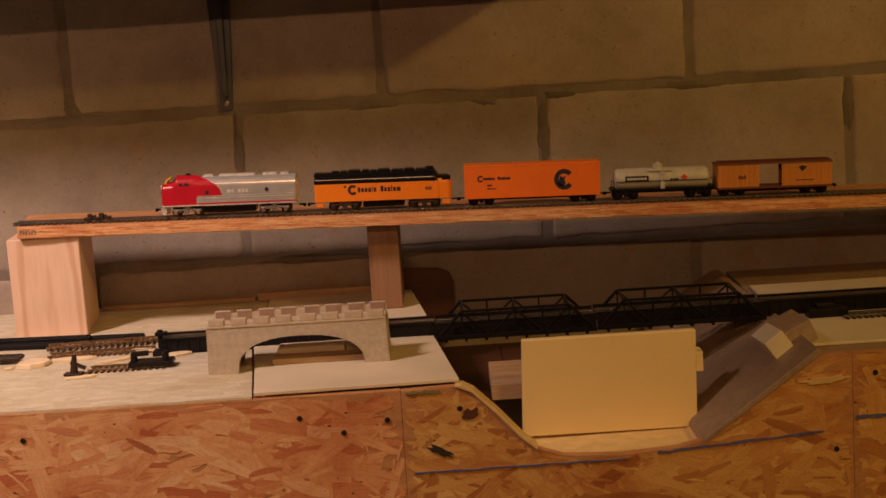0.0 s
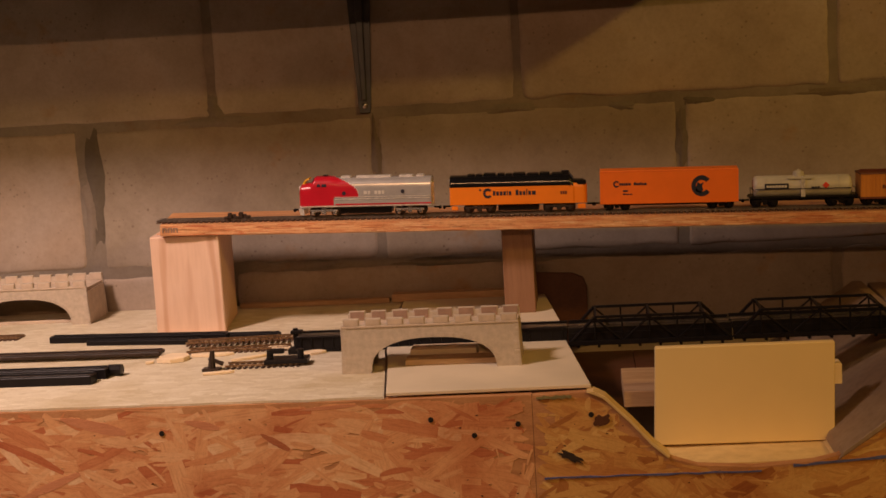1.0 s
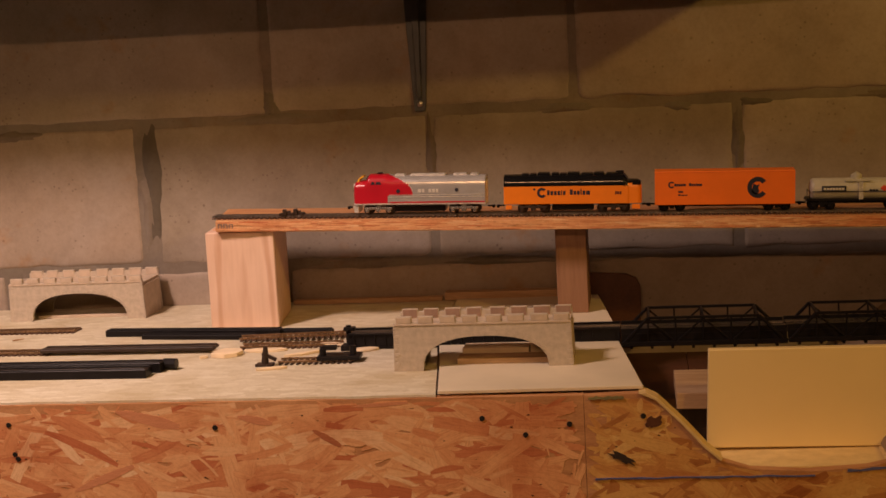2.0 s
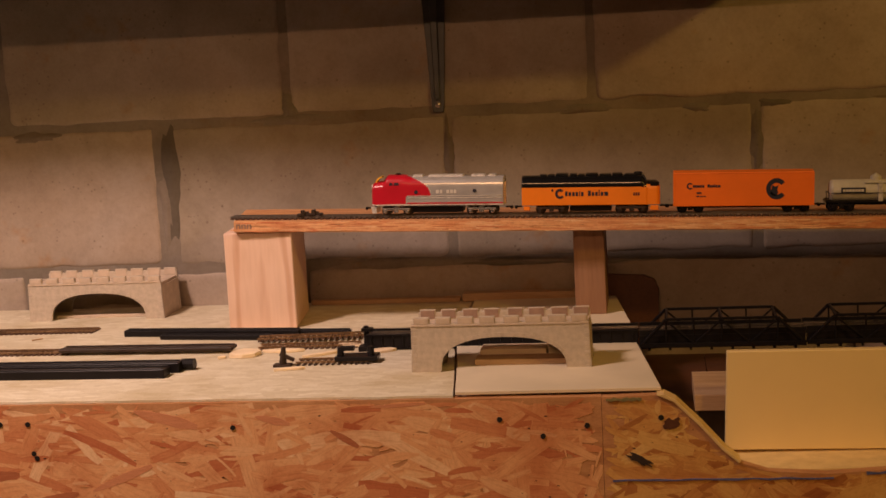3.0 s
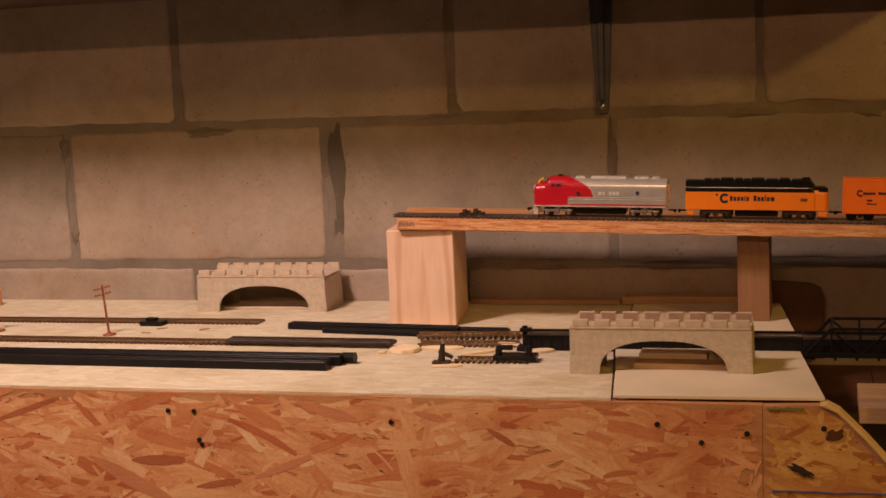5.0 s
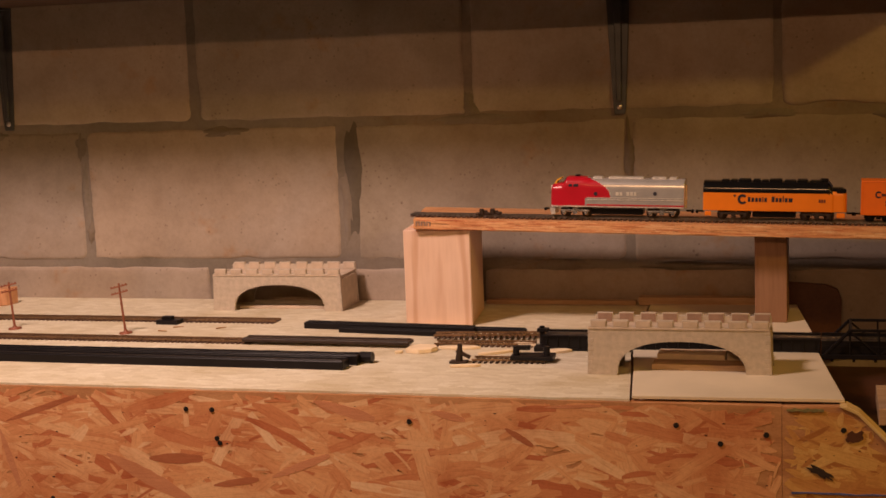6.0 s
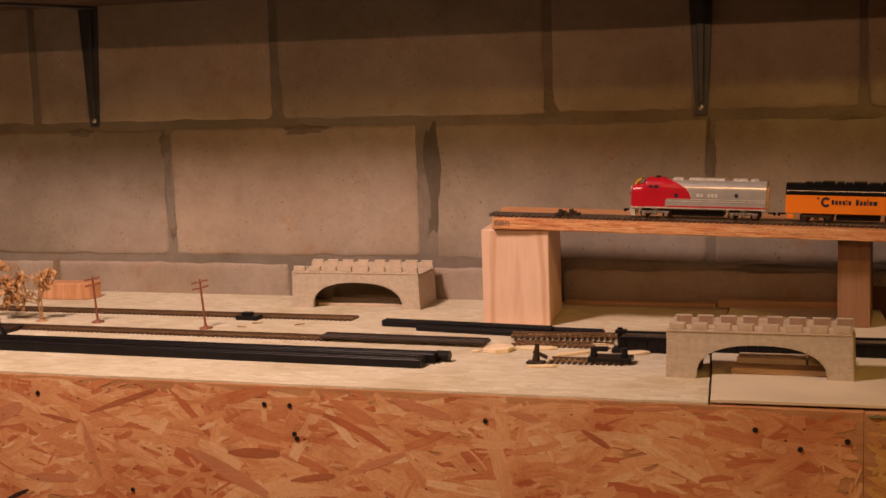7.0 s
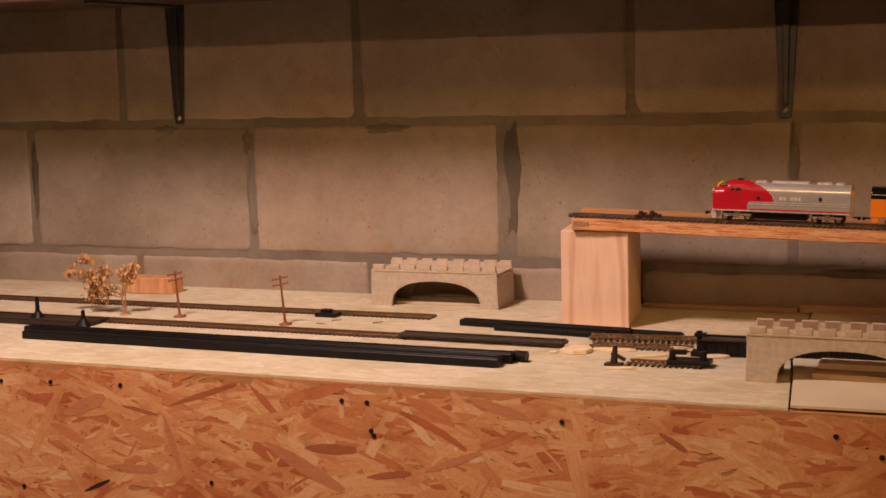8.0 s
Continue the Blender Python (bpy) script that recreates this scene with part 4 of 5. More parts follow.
# ---- crenellated stone bridge portals ----
def castle(place, turn, label, D=0.050, inner=M_INNER):
    """A toy stone bridge: two pierced walls, a deck between them and merlons along both."""
    t = thing("stone_portal", place, label, "toy bridge", "stone portals", turn=(0, 0, turn))
    L, H = 0.190, 0.050
    a0, a1, top, foot = 0.032, 0.164, 0.0365, 0.002
    arch = []
    n = 22
    for k in range(n + 1):
        a = math.pi * (1 - k / n)
        c, s = math.cos(a), math.sin(a)
        arch.append(((a0 + a1) / 2 + (a1 - a0) / 2 * math.copysign(abs(c) ** 0.85, c), foot + (top - foot) * s ** 0.8))
    outline = [(0, 0), (a0 - 0.001, 0)] + arch + [(a1 + 0.001, 0), (L, 0), (L - 0.002, H), (0.002, H)]
    for y0, y1 in ((0, 0.0045), (D - 0.0045, D)):
        w = part("pierced_wall", prism(outline, "y", y0, y1), M_STONE, t)
        # voussoirs round the arch
        if y0 == 0:
            for k in range(n - 1):
                (xa, za), (xb, zb) = arch[k], arch[k + 1]
                if k in (0, n - 1):
                    continue
                dx, dz = xb - xa, zb - za
                ln = math.hypot(dx, dz)
                nx, nz = -dz / ln, dx / ln
                q = 0.0045
                part("voussoir", prism([(xa + dx * .06, za + dz * .06), (xb - dx * .06, zb - dz * .06), (xb - dx * .06 + nx * q, zb - dz * .06 + nz * q), (xa + dx * .06 + nx * q, za + dz * .06 + nz * q)], "y", -0.0005, 0.0003), M_STONE, w)
    part("deck", box(0.003, L - 0.003, 0.0045, D - 0.0045, H - 0.006, H - 0.002), M_STONE_TRIM, t)
    for x0 in (0.0, L - 0.0045):
        part("end_wall", box(x0 + 0.001, x0 + 0.0035, 0.0045, D - 0.0045, 0, H - 0.006), M_STONE_TRIM, t)
    part("string_course", box(0.0015, L - 0.0015, -0.0009, 0.001, H - 0.0012, H + 0.0008, bevel=0.0003, seg=1), M_STONE_TRIM, t)
    for f0, f1 in ((.022, .112), (.145, .232), (.268, .358), (.390, .478), (.524, .612), (.642, .735), (.770, .868), (.894, .985)):
        x0, x1 = f0 * L, f1 * L
        m = part("merlon", box(x0, x1, 0.0, 0.0050, H, H + 0.0085, bevel=0.0004, seg=1), M_STONE, t)
        part("panel", box(x0 + 0.0010, x1 - 0.0010, -0.0004, 0.001, H + 0.0012, H + 0.0074, bevel=0.0002, seg=1), M_STONE_TRIM, m)
        m = part("merlon", box(x0, x1, D - 0.0045, D, H, H + 0.0085, bevel=0.0004, seg=1), M_STONE, t)
        # inner panels of the back merlons take a tone of their own
        part("panel", box(x0 + 0.0010, x1 - 0.0010, D - 0.0049, D - 0.004, H - 0.001, H + 0.0076), inner, m, "brown inner face" if inner == M_INNER else "")
    # back parapet is made higher to block light between the merlons
    for y0, y1, rise in ((0.0, 0.0045, 0.0020), (D - 0.0045, D, 0.0055)):
        part("parapet", box(0.002, L - 0.002, y0 + 0.0004, y1 - 0.0004, H - 0.001, H + rise, bevel=0.0003, seg=1), M_STONE, t)
    # dressed corner stones at both ends
    for k in range(10):
        for e in (0, 1):
            w = 0.006 if k % 2 else 0.0035
            x0 = 0.0012 if e == 0 else L - 0.0012 - w
            part("corner_stone", box(x0, x0 + w, -0.0003, 0.001, 0.0015 + k * 0.0048, 0.0055 + k * 0.0048, bevel=0.0003, seg=1), M_STONE, t)
    return t


castle((0.0205, -0.440, TABLE + 0.0001), 0.0, "beige plastic stone bridge with battlements standing near the table edge")
back_portal = castle((-0.566, -0.094, TABLE), 1.0, "beige plastic stone bridge with battlements standing by the wall", 0.074, M_STONE_TRIM)

part("tie_bar", box(0.032, 0.164, 0.018, 0.0230, 0, 0.0040, bevel=0.0005, seg=1), M_STONE_TRIM, back_portal)
# planks and offcuts behind the front portal
solid("plank", box(0.086, 0.196, -0.424, -0.398, TABLE + 0.003, TABLE + 0.009, bevel=0.0008), M_PINE_EDGE, "thin pine plank lying behind the stone bridge", "plank")
solid("plank", box(0.088, 0.160, -0.392, -0.362, TABLE + 0.003, TABLE + 0.013, bevel=0.0008), M_CHIP, "short pine plank lying behind the stone bridge", "plank")
solid("wood_offcut", box(0.162, 0.196, -0.390, -0.356, TABLE + 0.003, TABLE + 0.022, bevel=0.001), M_CHIP, "small pale wood offcut behind the stone bridge", "wood offcut")


# ---- black girder track and truss bridges across the valley ----
def girder(x0, x1, y, z, label, high=0.017):
    t = thing("girder_track", (x0, y, z), label, "track", "bridge track")
    L = x1 - x0
    for s in (-1, 1):
        bm = bmesh.new()
        add_box(bm, 0, L, s * 0.017 - 0.0012, s * 0.017 + 0.0012, 0, high, bevel=0.0003, seg=1)
        add_box(bm, 0, L, s * 0.017 - 0.0028, s * 0.017 + 0.0028, high - 0.0016, high)
        add_box(bm, 0, L, s * 0.017 - 0.0028, s * 0.017 + 0.0028, 0, 0.0016)
        n = max(2, int(L / 0.012))
        for k in range(n):
            px = (k + 0.5) * L / n
            add_box(bm, px - 0.0007, px + 0.0007, s * 0.017 - 0.0026, s * 0.017 + 0.0026, 0.001, high - 0.001)
        part("side_girder", bm, M_BLACK, t)
    part("deck", box(0, L, -0.016, 0.016, high - 0.006, high - 0.003), M_BLACK, t)
    rm = rail_mesh(L, M_NICKEL)
    for s in (-1, 1):
        o = part("rail", rm, None, t)
        o.location = (0, s * 0.00825, high - 0.003)
    return t


BR_Y = -0.305
girder(-0.052, 0.257, BR_Y, TABLE + 0.001, "black plastic girder track lying behind the stone bridge")
girder(0.628, 1.45, BR_Y + 0.004, 0.9685, "black plastic girder track leading away over the pale card", 0.017)
bm = bmesh.new()
add_box(bm, 0, 0.016, -0.012, 0.006, 0, 0.006, bevel=0.001)
add_rod(bm, (0.006, 0.010, 0), (0.006, 0.010, 0.026), 0.0035, 0.003, seg=12)
add_box(bm, 0.001, 0.014, 0.004, 0.014, 0.020, 0.024, bevel=0.0008)
solid("bridge_shoe", bm, M_BLACK, "black plastic bridge end shoe", "track part", place=(-0.060, BR_Y - 0.014, TABLE))


def truss(x0, x1, z):
    t = thing("truss_bridge", (x0, BR_Y, z), "black plastic through truss bridge carrying the lower track", "toy bridge", "truss bridges")
    L = x1 - x0
    H, W = 0.033, 0.031
    for s in (-1, 1):
        y = s * W
        b = 0.0014
        side = bmesh.new()
        add_box(side, 0, L, y - 0.0018, y + 0.0018, 0, 0.005, bevel=0.0004, seg=1)
        add_box(side, 0, L, y * 0.75 - 0.0010, y * 0.75 + 0.0010, 0.001, 0.0185)
        part("bottom_chord", side, M_BLACK, t)
        inset = 0.030
        part("top_chord", box(inset, L - inset, y - b, y + b, H - 0.003, H, bevel=0.0004, seg=1), M_BLACK, t)
        for a, c in (((0.002, 0.003), (inset, H - 0.0015)), ((L - 0.002, 0.003), (L - inset, H - 0.0015))):
            part("end_post", rod((a[0], y, a[1]), (c[0], y, c[1]), 0.0019, seg=6), M_BLACK, t)
        n = 4
        for k in range(n + 1):
            px = inset + (L - 2 * inset) * k / n
            part("hanger", rod((px, y, 0.003), (px, y, H - 0.002), 0.0011, seg=6), M_BLACK, t)
            if k < n:
                qx = inset + (L - 2 * inset) * (k + 1) / n
                a, c = (0.004, H - 0.003) if k % 2 else (H - 0.003, 0.004)
                part("diagonal", rod((px, y, a), (qx, y, c), 0.0011, seg=6), M_BLACK, t)
    for px in (0.031, L / 2, L - 0.031):
        part("portal_strut", box(px - 0.0012, px + 0.0012, -W, W, H - 0.0035, H - 0.0005), M_BLACK, t)
    part("deck", box(0, L, -W * 0.8, W * 0.8, 0.0105, 0.0130), M_BLACK, t)
    for k in range(8):
        px = L * (k + 0.5) / 8
        part("floor_beam", box(px - 0.0015, px + 0.0015, -W, W, -0.003, 0.002), M_BLACK, t)
    rm = rail_mesh(L, M_NICKEL)
    tie_n = int(L / 0.0075)
    bm = bmesh.new()
    for k in range(tie_n):
        add_box(bm, L * (k + 0.5) / tie_n - 0.0017, L * (k + 0.5) / tie_n + 0.0017, -0.015, 0.015, 0.0130, 0.0150)
    tagged(part("tie_strip", bm, M_DARK, t), kind="stuff")
    for s in (-1, 1):
        o = part("rail", rm, None, t)
        o.location = (0, s * 0.00825, 0.0150)


truss(0.258, 0.438, 0.967)
truss(0.4388, 0.626, 0.968)

# ---- in the valley ----
solid("upright_board", prism([(0.3425, 0.8905), (0.5215, 0.8905), (0.5235, 0.9915), (0.3465, 0.9915)], "y", -0.474, -0.464, 0.0008), M_PLY_FACE,
                     "smooth pale plywood board standing upright under the truss bridges", "board")
solid("wood_offcut", box(0.518, 0.532, -0.462, -0.440, 0.945, 0.966, bevel=0.0008), M_CHIP, "small pale wood piece behind the upright board", "wood offcut")
solid("wood_offcut", box(0.314, 0.352, -0.455, -0.350, 0.926, 0.943, bevel=0.001), M_PINE_EDGE, "pale wood offcut wedged in the valley", "wood offcut")
solid("offcut_stand", box(0.318, 0.350, -0.445, -0.385, 0.89, 0.926), M_DARK, "dark block under the wedged offcut", "block")
solid("hardboard_piece", prism([(0.213, 0.90), (0.279, 0.90), (0.281, 0.978), (0.276, 0.991), (0.262, 0.997), (0.214, 1.000)], "y", -0.022, -0.012, 0.0008), M_REDWOOD_AND_SHADE,
      "red brown hardboard piece leaning against the wall", "board")
solid("wood_offcut", box(-0.010, 0.012, -0.022, 0.022, 0, 0.022, bevel=0.0012), M_SHEET, "whitish wood block on the sloping board", "wood offcut", place=(0.606, -0.474, 0.9655), turn=(0, -36, 6))
solid("wood_offcut", box(-0.018, 0.018, -0.030, 0.030, 0, 0.022, bevel=0.0012), M_HARDBOARD, "grey brown wood block at the top of the slope", "wood offcut", place=(0.628, -0.452, 0.9685), turn=(0, -24, 4))

track((0.705, -0.352, 0.9683), 0.30, "dark switch track lying on the pale card", 1.5, 0, TIE_BLACK, M_NICKEL)
bm = bmesh.new()
add_box(bm, -0.022, 0.022, -0.009, 0.009, 0, 0.010, bevel=0.0012)
add_box(bm, -0.012, 0.008, -0.006, 0.006, 0.0095, 0.014, bevel=0.001)
solid("switch_machine", bm, M_BLACK, "black switch machine beside the girder track", "track part", place=(0.692, -0.340, 0.9683), turn=(0, 0, 2))

# ---- clutter on the left half of the table ----
track((-1.45, -0.166, TABLE), 1.012, "brown sectional track along the back of the table", -0.3)
track((-1.45, -0.288, TABLE), 1.035, "brown sectional track along the middle of the table", -0.9)
track((-0.196, -0.265, TABLE + 0.003), 0.145, "short brown curved track on the loose pile", 6, 0, TIE, M_RAIL)
track((-0.185, -0.300, TABLE), 0.12, "short brown track on the loose pile", 3, 0, TIE, M_RAIL)
short = track((-0.118, -0.384, TABLE), 0.085, "short track ending in a black bumper", 2, 0, TIE_BLACK, M_RAIL)


def beam(place, length, wide, high, label, turn=0, mat=M_BLACK):
    """A black plastic track bed strip with a ridge each side and rail slots."""
    t = thing("track_strip", place, label, "track", "loose strips", turn=(0, 0, turn))
    part("bed", box(0, length, -wide / 2, wide / 2, 0, high, bevel=0.0008, seg=1), mat, t)
    for s in (-1, 1):
        part("ridge", box(0.002, length - 0.002, s * wide * 0.36 - wide * 0.06, s * wide * 0.36 + wide * 0.06, high, high + 0.0012, bevel=0.0004, seg=1), mat, t)
    return t


beam((-0.902, -0.426, TABLE), 0.652, 0.020, 0.0100, "long black plastic strip lying along the table edge", -1.0)
beam((-0.916, -0.4065, TABLE), 0.674, 0.015, 0.0115, "long black plastic strip lying along the table edge", -0.7)
part("joiner", rod((-0.011, 0, 0), (0.004, 0, 0), 0.0062, seg=14), M_BLACK, thing("pipe_joiner", (-0.233, -0.406, TABLE + 0.0065), "black round joiner at the end of the strips", "track part", turn=(0, 0, -4)))
beam((-0.425, -0.312, TABLE + 0.004), 0.215, 0.020, 0.0040, "black plastic strip lying across the middle track", -1.5, M_DARK)
beam((-0.385, -0.208, TABLE), 0.232, 0.012, 0.008, "thin black plastic strip behind the loose pile", -5)
beam((-0.165, -0.222, TABLE + 0.001), 0.075, 0.008, 0.005, "short thin black plastic strip beside the loose pile", -4)
beam((-0.330, -0.232, TABLE), 0.150, 0.009, 0.006, "thin black plastic strip behind the loose pile", -7)
beam((-1.30, -0.318, TABLE), 0.435, 0.052, 0.006, "dark switch track with wide bed", -1.0, M_DARK)
for x, y, h in ((-0.965, -0.322, 0.030), (-0.865, -0.356, 0.022)):
    bm = bmesh.new()
    add_rod(bm, (0, 0, 0), (0, 0, 0.010), 0.012, 0.0035, seg=14)
    add_rod(bm, (0, 0, 0.009), (0, 0, h - 0.002), 0.0032, 0.0026, seg=12)
    add_rod(bm, (0, 0, h - 0.002), (0, 0, h), 0.0026, 0.0008, seg=12)
    solid("switch_stand", bm, M_BLACK, "small dark switch stand beside the track", "track part", place=(x, y, TABLE + 0.004), group="switch stands")
bm = bmesh.new()
add_box(bm, -0.016, 0.016, -0.010, 0.008, 0, 0.006, bevel=0.001)
add_box(bm, -0.010, 0.004, -0.004, 0.006, 0.005, 0.010, bevel=0.001)
solid("switch_machine", bm, M_BLACK, "small black switch machine beside the back track", "track part", place=(-0.585, -0.192, TABLE), turn=(0, 0, -3))
# black bumper on the short track
bm = bmesh.new()
add_box(bm, 0.044, 0.092, -0.012, 0.012, 0.003, 0.008, bevel=0.001)
for x in (0.050, 0.084):
    add_rod(bm, (x, -0.004, 0.007), (x, -0.004, 0.018), 0.004, 0.0035, seg=12)
add_box(bm, 0.050, 0.066, -0.008, 0.0, 0.014, 0.019, bevel=0.001)
part("bumper", bm, M_BLACK, short, "black plastic bumper")
bm = bmesh.new()
add_box(bm, -0.010, 0.010, -0.006, 0.006, 0, 0.003, bevel=0.001)
add_rod(bm, (0, 0, 0.002), (0.002, 0, 0.022), 0.0045, 0.0025, seg=8)
add_box(bm, -0.008, 0.009, -0.002, 0.002, 0.010, 0.0135, m=pose(0, 0, 0, 0, 25, 0))
solid("signal_stub", bm, M_DARK, "dark broken track signal standing on the table", "signal", place=(-0.131, -0.398, TABLE))
for x, y, a, w, d in ((-0.190, -0.338, 12, 0.042, 0.034), (-0.215, -0.352, 40, 0.012, 0.008), (-0.075, -0.300, -20, 0.034, 0.016), (-0.100, -0.345, 35, 0.05, 0.008), (-0.120, -0.418, 15, 0.04, 0.006), (-0.03, -0.33, 10, 0.03, 0.018), (-0.151, -0.322, 4, 0.052, 0.014), (-0.046, -0.372, -12, 0.030, 0.013)):
    r = random.Random(int(abs(x) * 1000))
    pts = [(w * math.cos(t) * r.uniform(0.8, 1.1), d * math.sin(t) * r.uniform(0.7, 1.1)) for t in [2 * math.pi * k / 7 for k in range(7)]]
    solid("wood_chip", prism([(p * 0.5, q * 0.5) for p, q in pts], "z", 0, 0.005 if w == 0.042 else 0.003, 0.0005), M_CHIP, "pale splintered wood chip on the table", "wood chip", group="wood chips", place=(x, y, TABLE + 0.0002), turn=(0, 0, a))
for x, y, a in ((-0.566, -0.222, 20), (-0.503, -0.226, 40), (-0.575, -0.247, -10)):
    solid("twig", rod((0, 0, 0.0009), (0.014, 0, 0.0012), 0.0009, 0.0006, seg=6), M_TWIG, "tiny brown twig on the table", "twig", group="twigs", place=(x, y, TABLE), turn=(0, 0, a))


# ---- telegraph poles, tree and split wood ----
def pole(place, high, lean):
    t = thing("telegraph_pole", place, "red brown plastic telegraph pole with two crossarms", "telegraph pole", "telegraph poles", turn=(0, lean, 8))
    base = bmesh.new()
    add_rod(base, (0, 0, 0), (0, 0, 0.0022), 0.009, 0.008, seg=18)
    add_rod(base, (0, 0, 0.002), (0, 0, 0.005), 0.0035, 0.002, seg=12)
    part("base", base, M_POLE, t)
    part("shaft", rod((0, 0, 0.002), (0, 0, high), 0.0017, 0.0013, seg=10), M_POLE, t)
    for z in (high - 0.004, high - 0.012):
        arm = part("crossarm", box(-0.0115, 0.0115, -0.0024, -0.0008, -0.0010, 0.0010, bevel=0.0002, seg=1), M_POLE, t)
        arm.location, arm.rotation_euler = (0, 0, z), (0, radians(-9), 0)
        for k in (-1, -0.55, 0.55, 1):
            part("insulator", rod((k * 0.0100, -0.0016, 0.0008), (k * 0.0100, -0.0016, 0.0022), 0.0007, seg=6), M_POLE, arm)


pole((-0.613, -0.263, TABLE), 0.066, -4.5)
pole((-0.787, -0.245, TABLE), 0.064, -3.5)


def tree(place):
    t = thing("model_tree", place, "sparse dry model tree with brown leaf clumps", "tree")
    r = random.Random(21)
    trunk, leaves = bmesh.new(), []
    add_rod(trunk, (0, 0, 0), (-0.006, 0, 0.030), 0.0017, 0.0013, seg=8)
    add_rod(trunk, (0.001, 0, 0), (-0.001, 0.003, 0.034), 0.0013, 0.0009, seg=8)
    bmesh.ops.create_cone(trunk, cap_ends=True, segments=14, radius1=0.009, radius2=0.006, depth=0.002, matrix=pose(0, 0, 0.001))
    tips = [(-0.030, 0.0, 0.036), (-0.050, 0.004, 0.030), (-0.048, -0.006, 0.046), (-0.062, 0.002, 0.055), (-0.034, 0.006, 0.058), (-0.085, 0, 0.057),
            (0.006, 0.0, 0.060), (0.016, 0.004, 0.067), (0.002, 0.004, 0.050), (-0.068, 0.004, 0.074), (-0.040, 0, 0.050), (-0.040, 0.004, 0.026), (-0.055, 0, 0.026)]
    for q in tips:
        start = Vector((-0.004, 0, 0.026)) + Vector((r.uniform(-0.002, 0.002), 0, r.uniform(-0.004, 0.006)))
        mid = (start + Vector(q)) / 2 + Vector((r.uniform(-0.004, 0.004), r.uniform(-0.004, 0.004), r.uniform(-0.002, 0.006)))
        add_rod(trunk, start, mid, 0.0009, 0.0006, seg=6)
        add_rod(trunk, mid, q, 0.0006, 0.0003, seg=6)
        for k in range(44):
            leaves.append(Vector(q) + Vector((r.gauss(0, 0.006), r.gauss(0, 0.005), r.gauss(0, 0.0038))))
    part("trunk", trunk, M_TWIG, t)
    verts, faces = [], []
    for c in leaves:
        m = Euler((r.uniform(0, 6), r.uniform(0, 6), r.uniform(0, 6))).to_matrix()
        s = r.uniform(0.0020, 0.0056)
        b0 = len(verts)
        verts += [tuple(c + m @ Vector(v)) for v in ((-s, 0, 0), (0, -s * 0.6, s * 0.2), (s, 0, 0), (0, s * 0.6, s * 0.2))]
        faces.append((b0, b0 + 1, b0 + 2, b0 + 3))
    me = bpy.data.meshes.new("crown")
    me.from_pydata(verts, [], faces)
    me.materials.append(M_LEAF)
    tagged(part("crown", me, None, t, "dry brown leaves"), kind="stuff")


tree((-0.874, -0.247, TABLE))
# split branch section: rounded bark side towards the room
pts = []
for k in range(15):
    a = math.pi * k / 14
    pts.append((0.040 - 0.046 * math.cos(a), -0.014 * math.sin(a) ** 0.6))
solid("split_log", prism([(-0.004, 0.02)] + pts + [(0.088, 0.02)], "z", 0, 0.025, 0.0012), M_COPPER_WOOD, "orange brown split piece of wood near the wall", "wood piece", place=(-0.992, -0.070, TABLE), turn=(0, 0, 2))

# ---- blocks of the wall ----
BLOCK_L, BLOCK_H, JOINT = 0.4064, 0.2032, 0.010


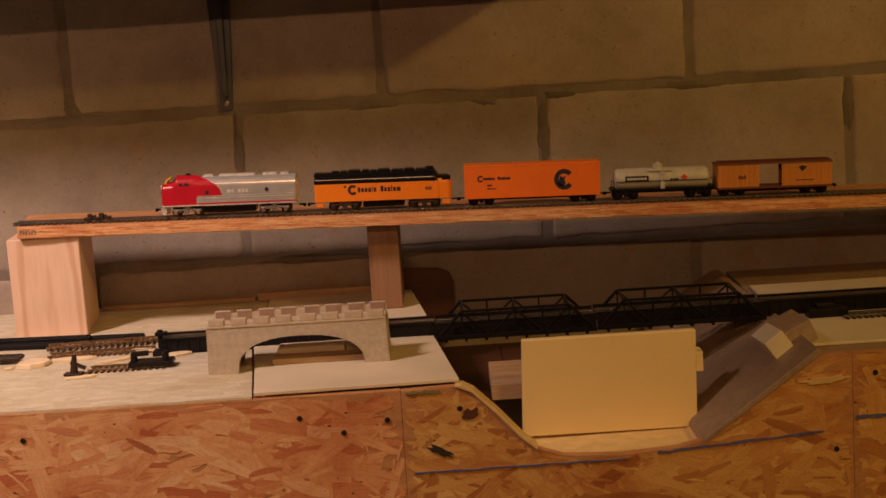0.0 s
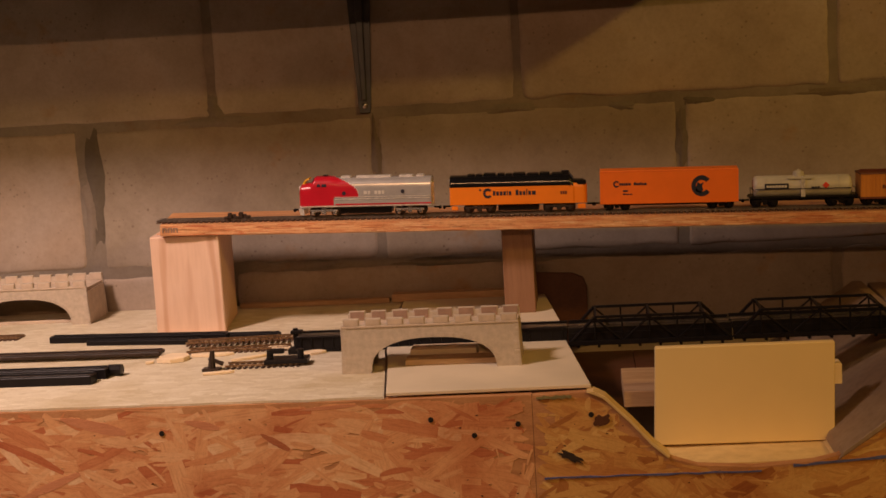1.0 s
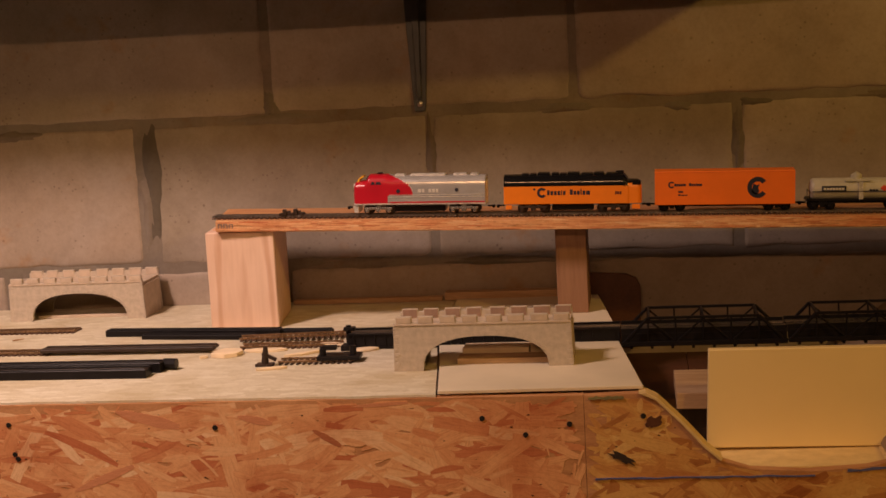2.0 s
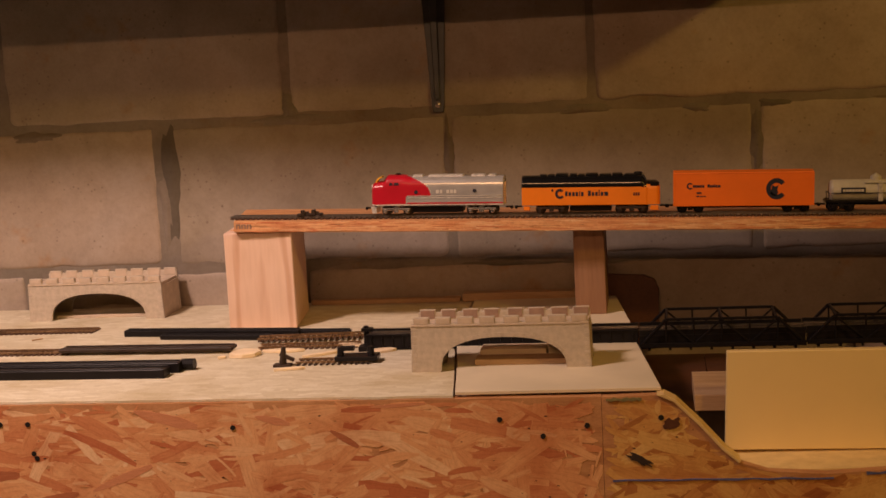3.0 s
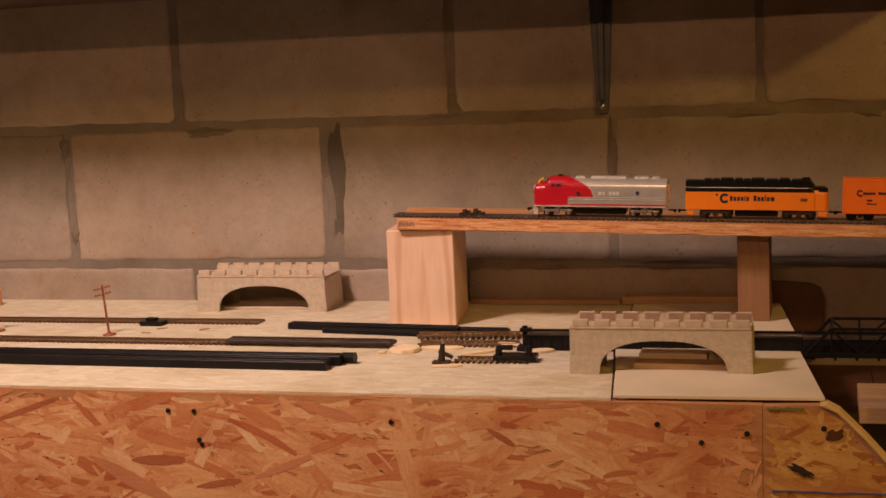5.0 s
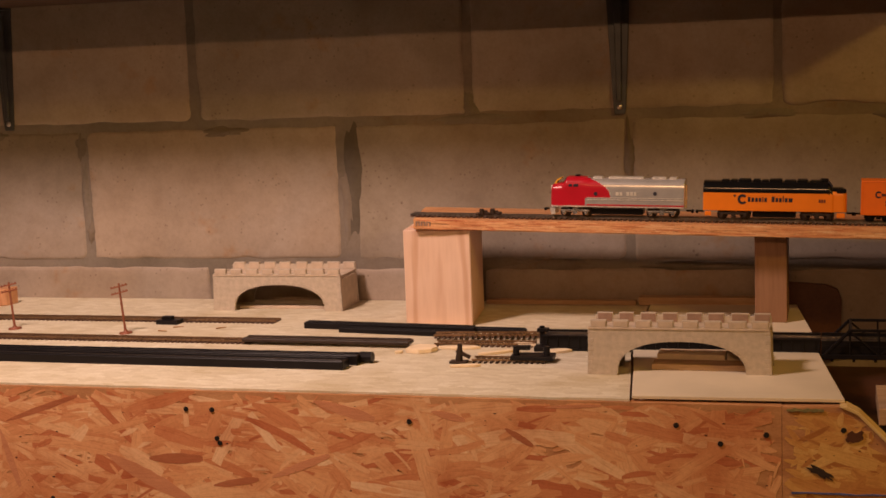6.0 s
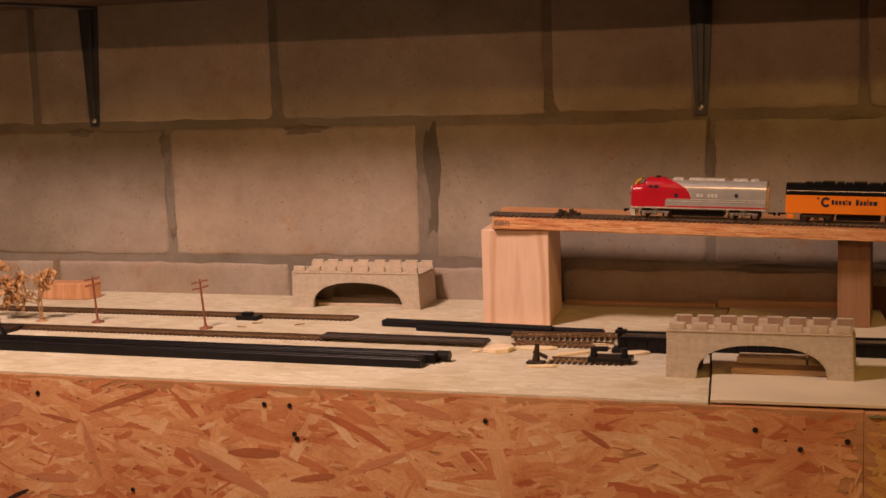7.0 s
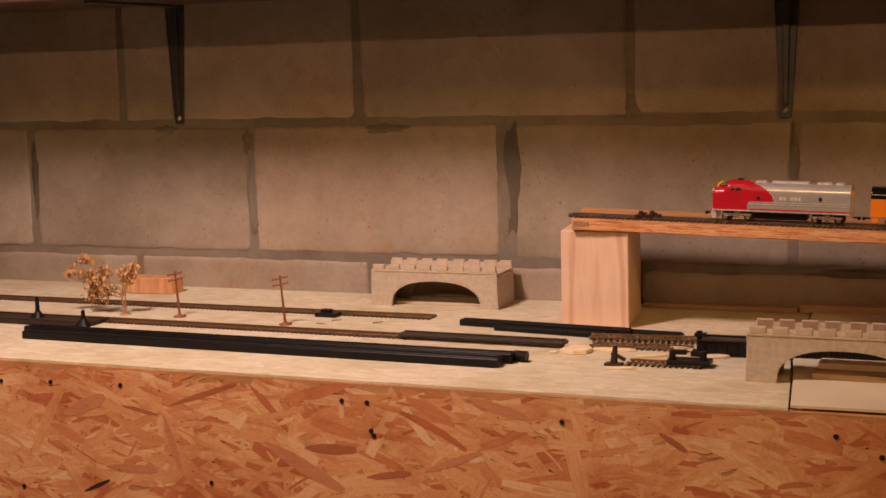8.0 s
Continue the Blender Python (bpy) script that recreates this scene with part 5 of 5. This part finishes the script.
def block_mesh(seed, length, high):
    """A block face with rounded corners, chipped uneven edges and a faintly dished surface."""
    r = random.Random(seed)
    corner = [r.choice((0.0015, 0.003, 0.003, 0.004, 0.012)) for _ in range(4)]
    bm = bmesh.new()
    us = [0, 0.0025, 0.006] + [0.012 + (length - 0.024) * k / 56 for k in range(57)] + [length - 0.006, length - 0.0025, length]
    vs = [0, 0.0025, 0.006] + [0.012 + (high - 0.024) * k / 28 for k in range(29)] + [high - 0.006, high - 0.0025, high]
    nx, nz = len(us) - 1, len(vs) - 1
    rows = []
    for j in range(nz + 1):
        row = []
        for i in range(nx + 1):
            x, z = us[i] - length / 2, vs[j] - high / 2
            rad = corner[(x > 0) + 2 * (z > 0)]
            ox, oz = abs(x) - (length / 2 - rad), abs(z) - (high / 2 - rad)
            if ox > 0 and oz > 0:
                d = math.hypot(ox, oz)
                f = max(ox, oz) / d
                x, z = math.copysign(length / 2 - rad + ox * f, x), math.copysign(high / 2 - rad + oz * f, z)
            edge = min(us[i], length - us[i], vs[j], high - vs[j])
            near = max(0, 1 - edge / 0.012)
            q = Vector((x, seed * 1.7, z))
            ragged = noise.noise(q * 24) * 0.0018 + noise.noise(q * 90 + Vector((9, 0, 0))) * 0.0012
            chip = max(0, noise.noise(q * 17 + Vector((0, 4, 0))) - 0.30) * 0.009
            x -= math.copysign(near * chip, x) if min(us[i], length - us[i]) < 0.012 else 0
            z -= math.copysign(near * chip, z) if min(vs[j], high - vs[j]) < 0.012 else 0
            x, z = x + near * ragged, z + near * noise.noise(q * 31 + Vector((2, 7, 1))) * 0.0024
            y = noise.noise(q * 12) * 0.0012 + noise.noise(q * 70) * 0.0004
            y += 0.0034 if edge < 0.001 else (0.0008 if edge < 0.003 else 0)
            row.append(bm.verts.new((x, y, z)))
        rows.append(row)
    for a, b in zip(rows, rows[1:]):
        for i in range(nx):
            bm.faces.new((a[i], a[i + 1], b[i + 1], b[i]))
    rim = [rows[0][i] for i in range(nx + 1)] + [rows[j][nx] for j in range(1, nz + 1)] + [rows[nz][i] for i in range(nx - 1, -1, -1)] + [rows[j][0] for j in range(nz - 1, 0, -1)]
    back = [bm.verts.new((v.co.x, 0.012, v.co.z)) for v in rim]
    for k in range(len(rim)):
        m = (k + 1) % len(rim)
        bm.faces.new((rim[k], back[k], back[m], rim[m]))
    return mesh_of("block", bm, M_BLOCK, True)


BLOCKS = [block_mesh(s, BLOCK_L - JOINT, BLOCK_H - JOINT) for s in range(7)]
# the blocks on either side of the wide joint are a little shorter
SHORT = block_mesh(11, BLOCK_L - JOINT - 0.012, BLOCK_H - JOINT)
r = random.Random(8)


def joint_x(c, k):
    """Upright joint k of course c; the course under the shelf was laid a little long."""
    if c % 2:
        return k * BLOCK_L + 0.006
    return (k + 0.5) * BLOCK_L - (0.0095 + 0.003 * max(0, -k - 1) if c == 6 and k < 0 else 0)


for c in range(11):
    for k in range(-8, 9):
        a, b = joint_x(c, k), joint_x(c, k + 1)
        x = (a + b) / 2
        if a < -3.2 or b > 3.4:
            continue
        short_one = c == 5 and k == -1
        o = part("block", SHORT if short_one else BLOCKS[r.randrange(7)], None, wall_north)
        o.scale.x = (b - a - JOINT) / (BLOCK_L - JOINT)
        o.location = (x + (0.007 if short_one else 0) + r.uniform(-0.0015, 0.0015), r.uniform(-0.001, 0.001), (c + 0.5) * BLOCK_H + 0.004 + r.uniform(-0.001, 0.001))


# ---- mortar smeared over the block edges, and damp joints ----
def smear(x, z, wide, high, seed, mat=M_MORTAR):
    """A thin, ragged patch of mortar, humped in the middle."""
    n, rings = 28, 4
    q = Vector((seed * 3.1, 0, 0))
    verts, faces = [], []
    for i in range(rings + 1):
        f = 1 - i / rings
        for k in range(n):
            a = 2 * math.pi * k / n
            c = Vector((math.cos(a), math.sin(a), 0))
            w = 1 + 0.55 * noise.noise(c * 1.6 + q) + 0.30 * noise.noise(c * 5 + q)
            verts.append((wide / 2 * f * w * c.x, 0.0026 - 0.0048 * (1 - f) ** 0.6 + 0.0004 * noise.noise(c * 4 * f + q), high / 2 * f * w * c.y))
    for i in range(rings):
        for k in range(n):
            m = (k + 1) % n
            faces.append((i * n + k, i * n + m, (i + 1) * n + m, (i + 1) * n + k))
    me = bpy.data.meshes.new("mortar_smear")
    me.from_pydata(verts, [], faces)
    me.materials.append(mat)
    me.polygons.foreach_set("use_smooth", [True] * len(me.polygons))
    o = part("mortar_smear", me, None, wall_north, "damp dark mortar" if mat == M_MORTAR_DARK else "")
    o.location = (x, 0, z)


for k, (x, z, wide, high, damp) in enumerate(((-0.384, 1.140, 0.036, 0.170, 1), (-0.392, 1.110, 0.026, 0.120, 0), (-0.578, 1.2125, 0.085, 0.016, 0), (-0.811, 1.196, 0.018, 0.045, 1), (-0.803, 1.066, 0.014, 0.032, 0),
                                              (-0.955, 1.2135, 0.055, 0.014, 0), (0.340, 1.2135, 0.040, 0.014, 1), (0.436, 1.2145, 0.050, 0.012, 1), (0.414, 1.168, 0.018, 0.080, 1),
                                              (0.818, 1.180, 0.020, 0.070, 1), (-0.808, 1.120, 0.013, 0.120, 0), (0.008, 1.170, 0.016, 0.085, 1), (-0.205, 1.222, 0.120, 0.014, 0),
                                              (-0.210, 1.238, 0.024, 0.036, 0), (0.620, 1.218, 0.110, 0.013, 0), (0.100, 1.018, 0.160, 0.015, 1), (-0.100, 1.019, 0.130, 0.015, 0),
                                              (0.190, 1.218, 0.090, 0.014, 0), (-1.207, 1.140, 0.020, 0.130, 1), (-0.500, 1.018, 0.120, 0.013, 0))):
    smear(x, z, wide, high, k + 1, M_MORTAR_DARK if damp else M_MORTAR)
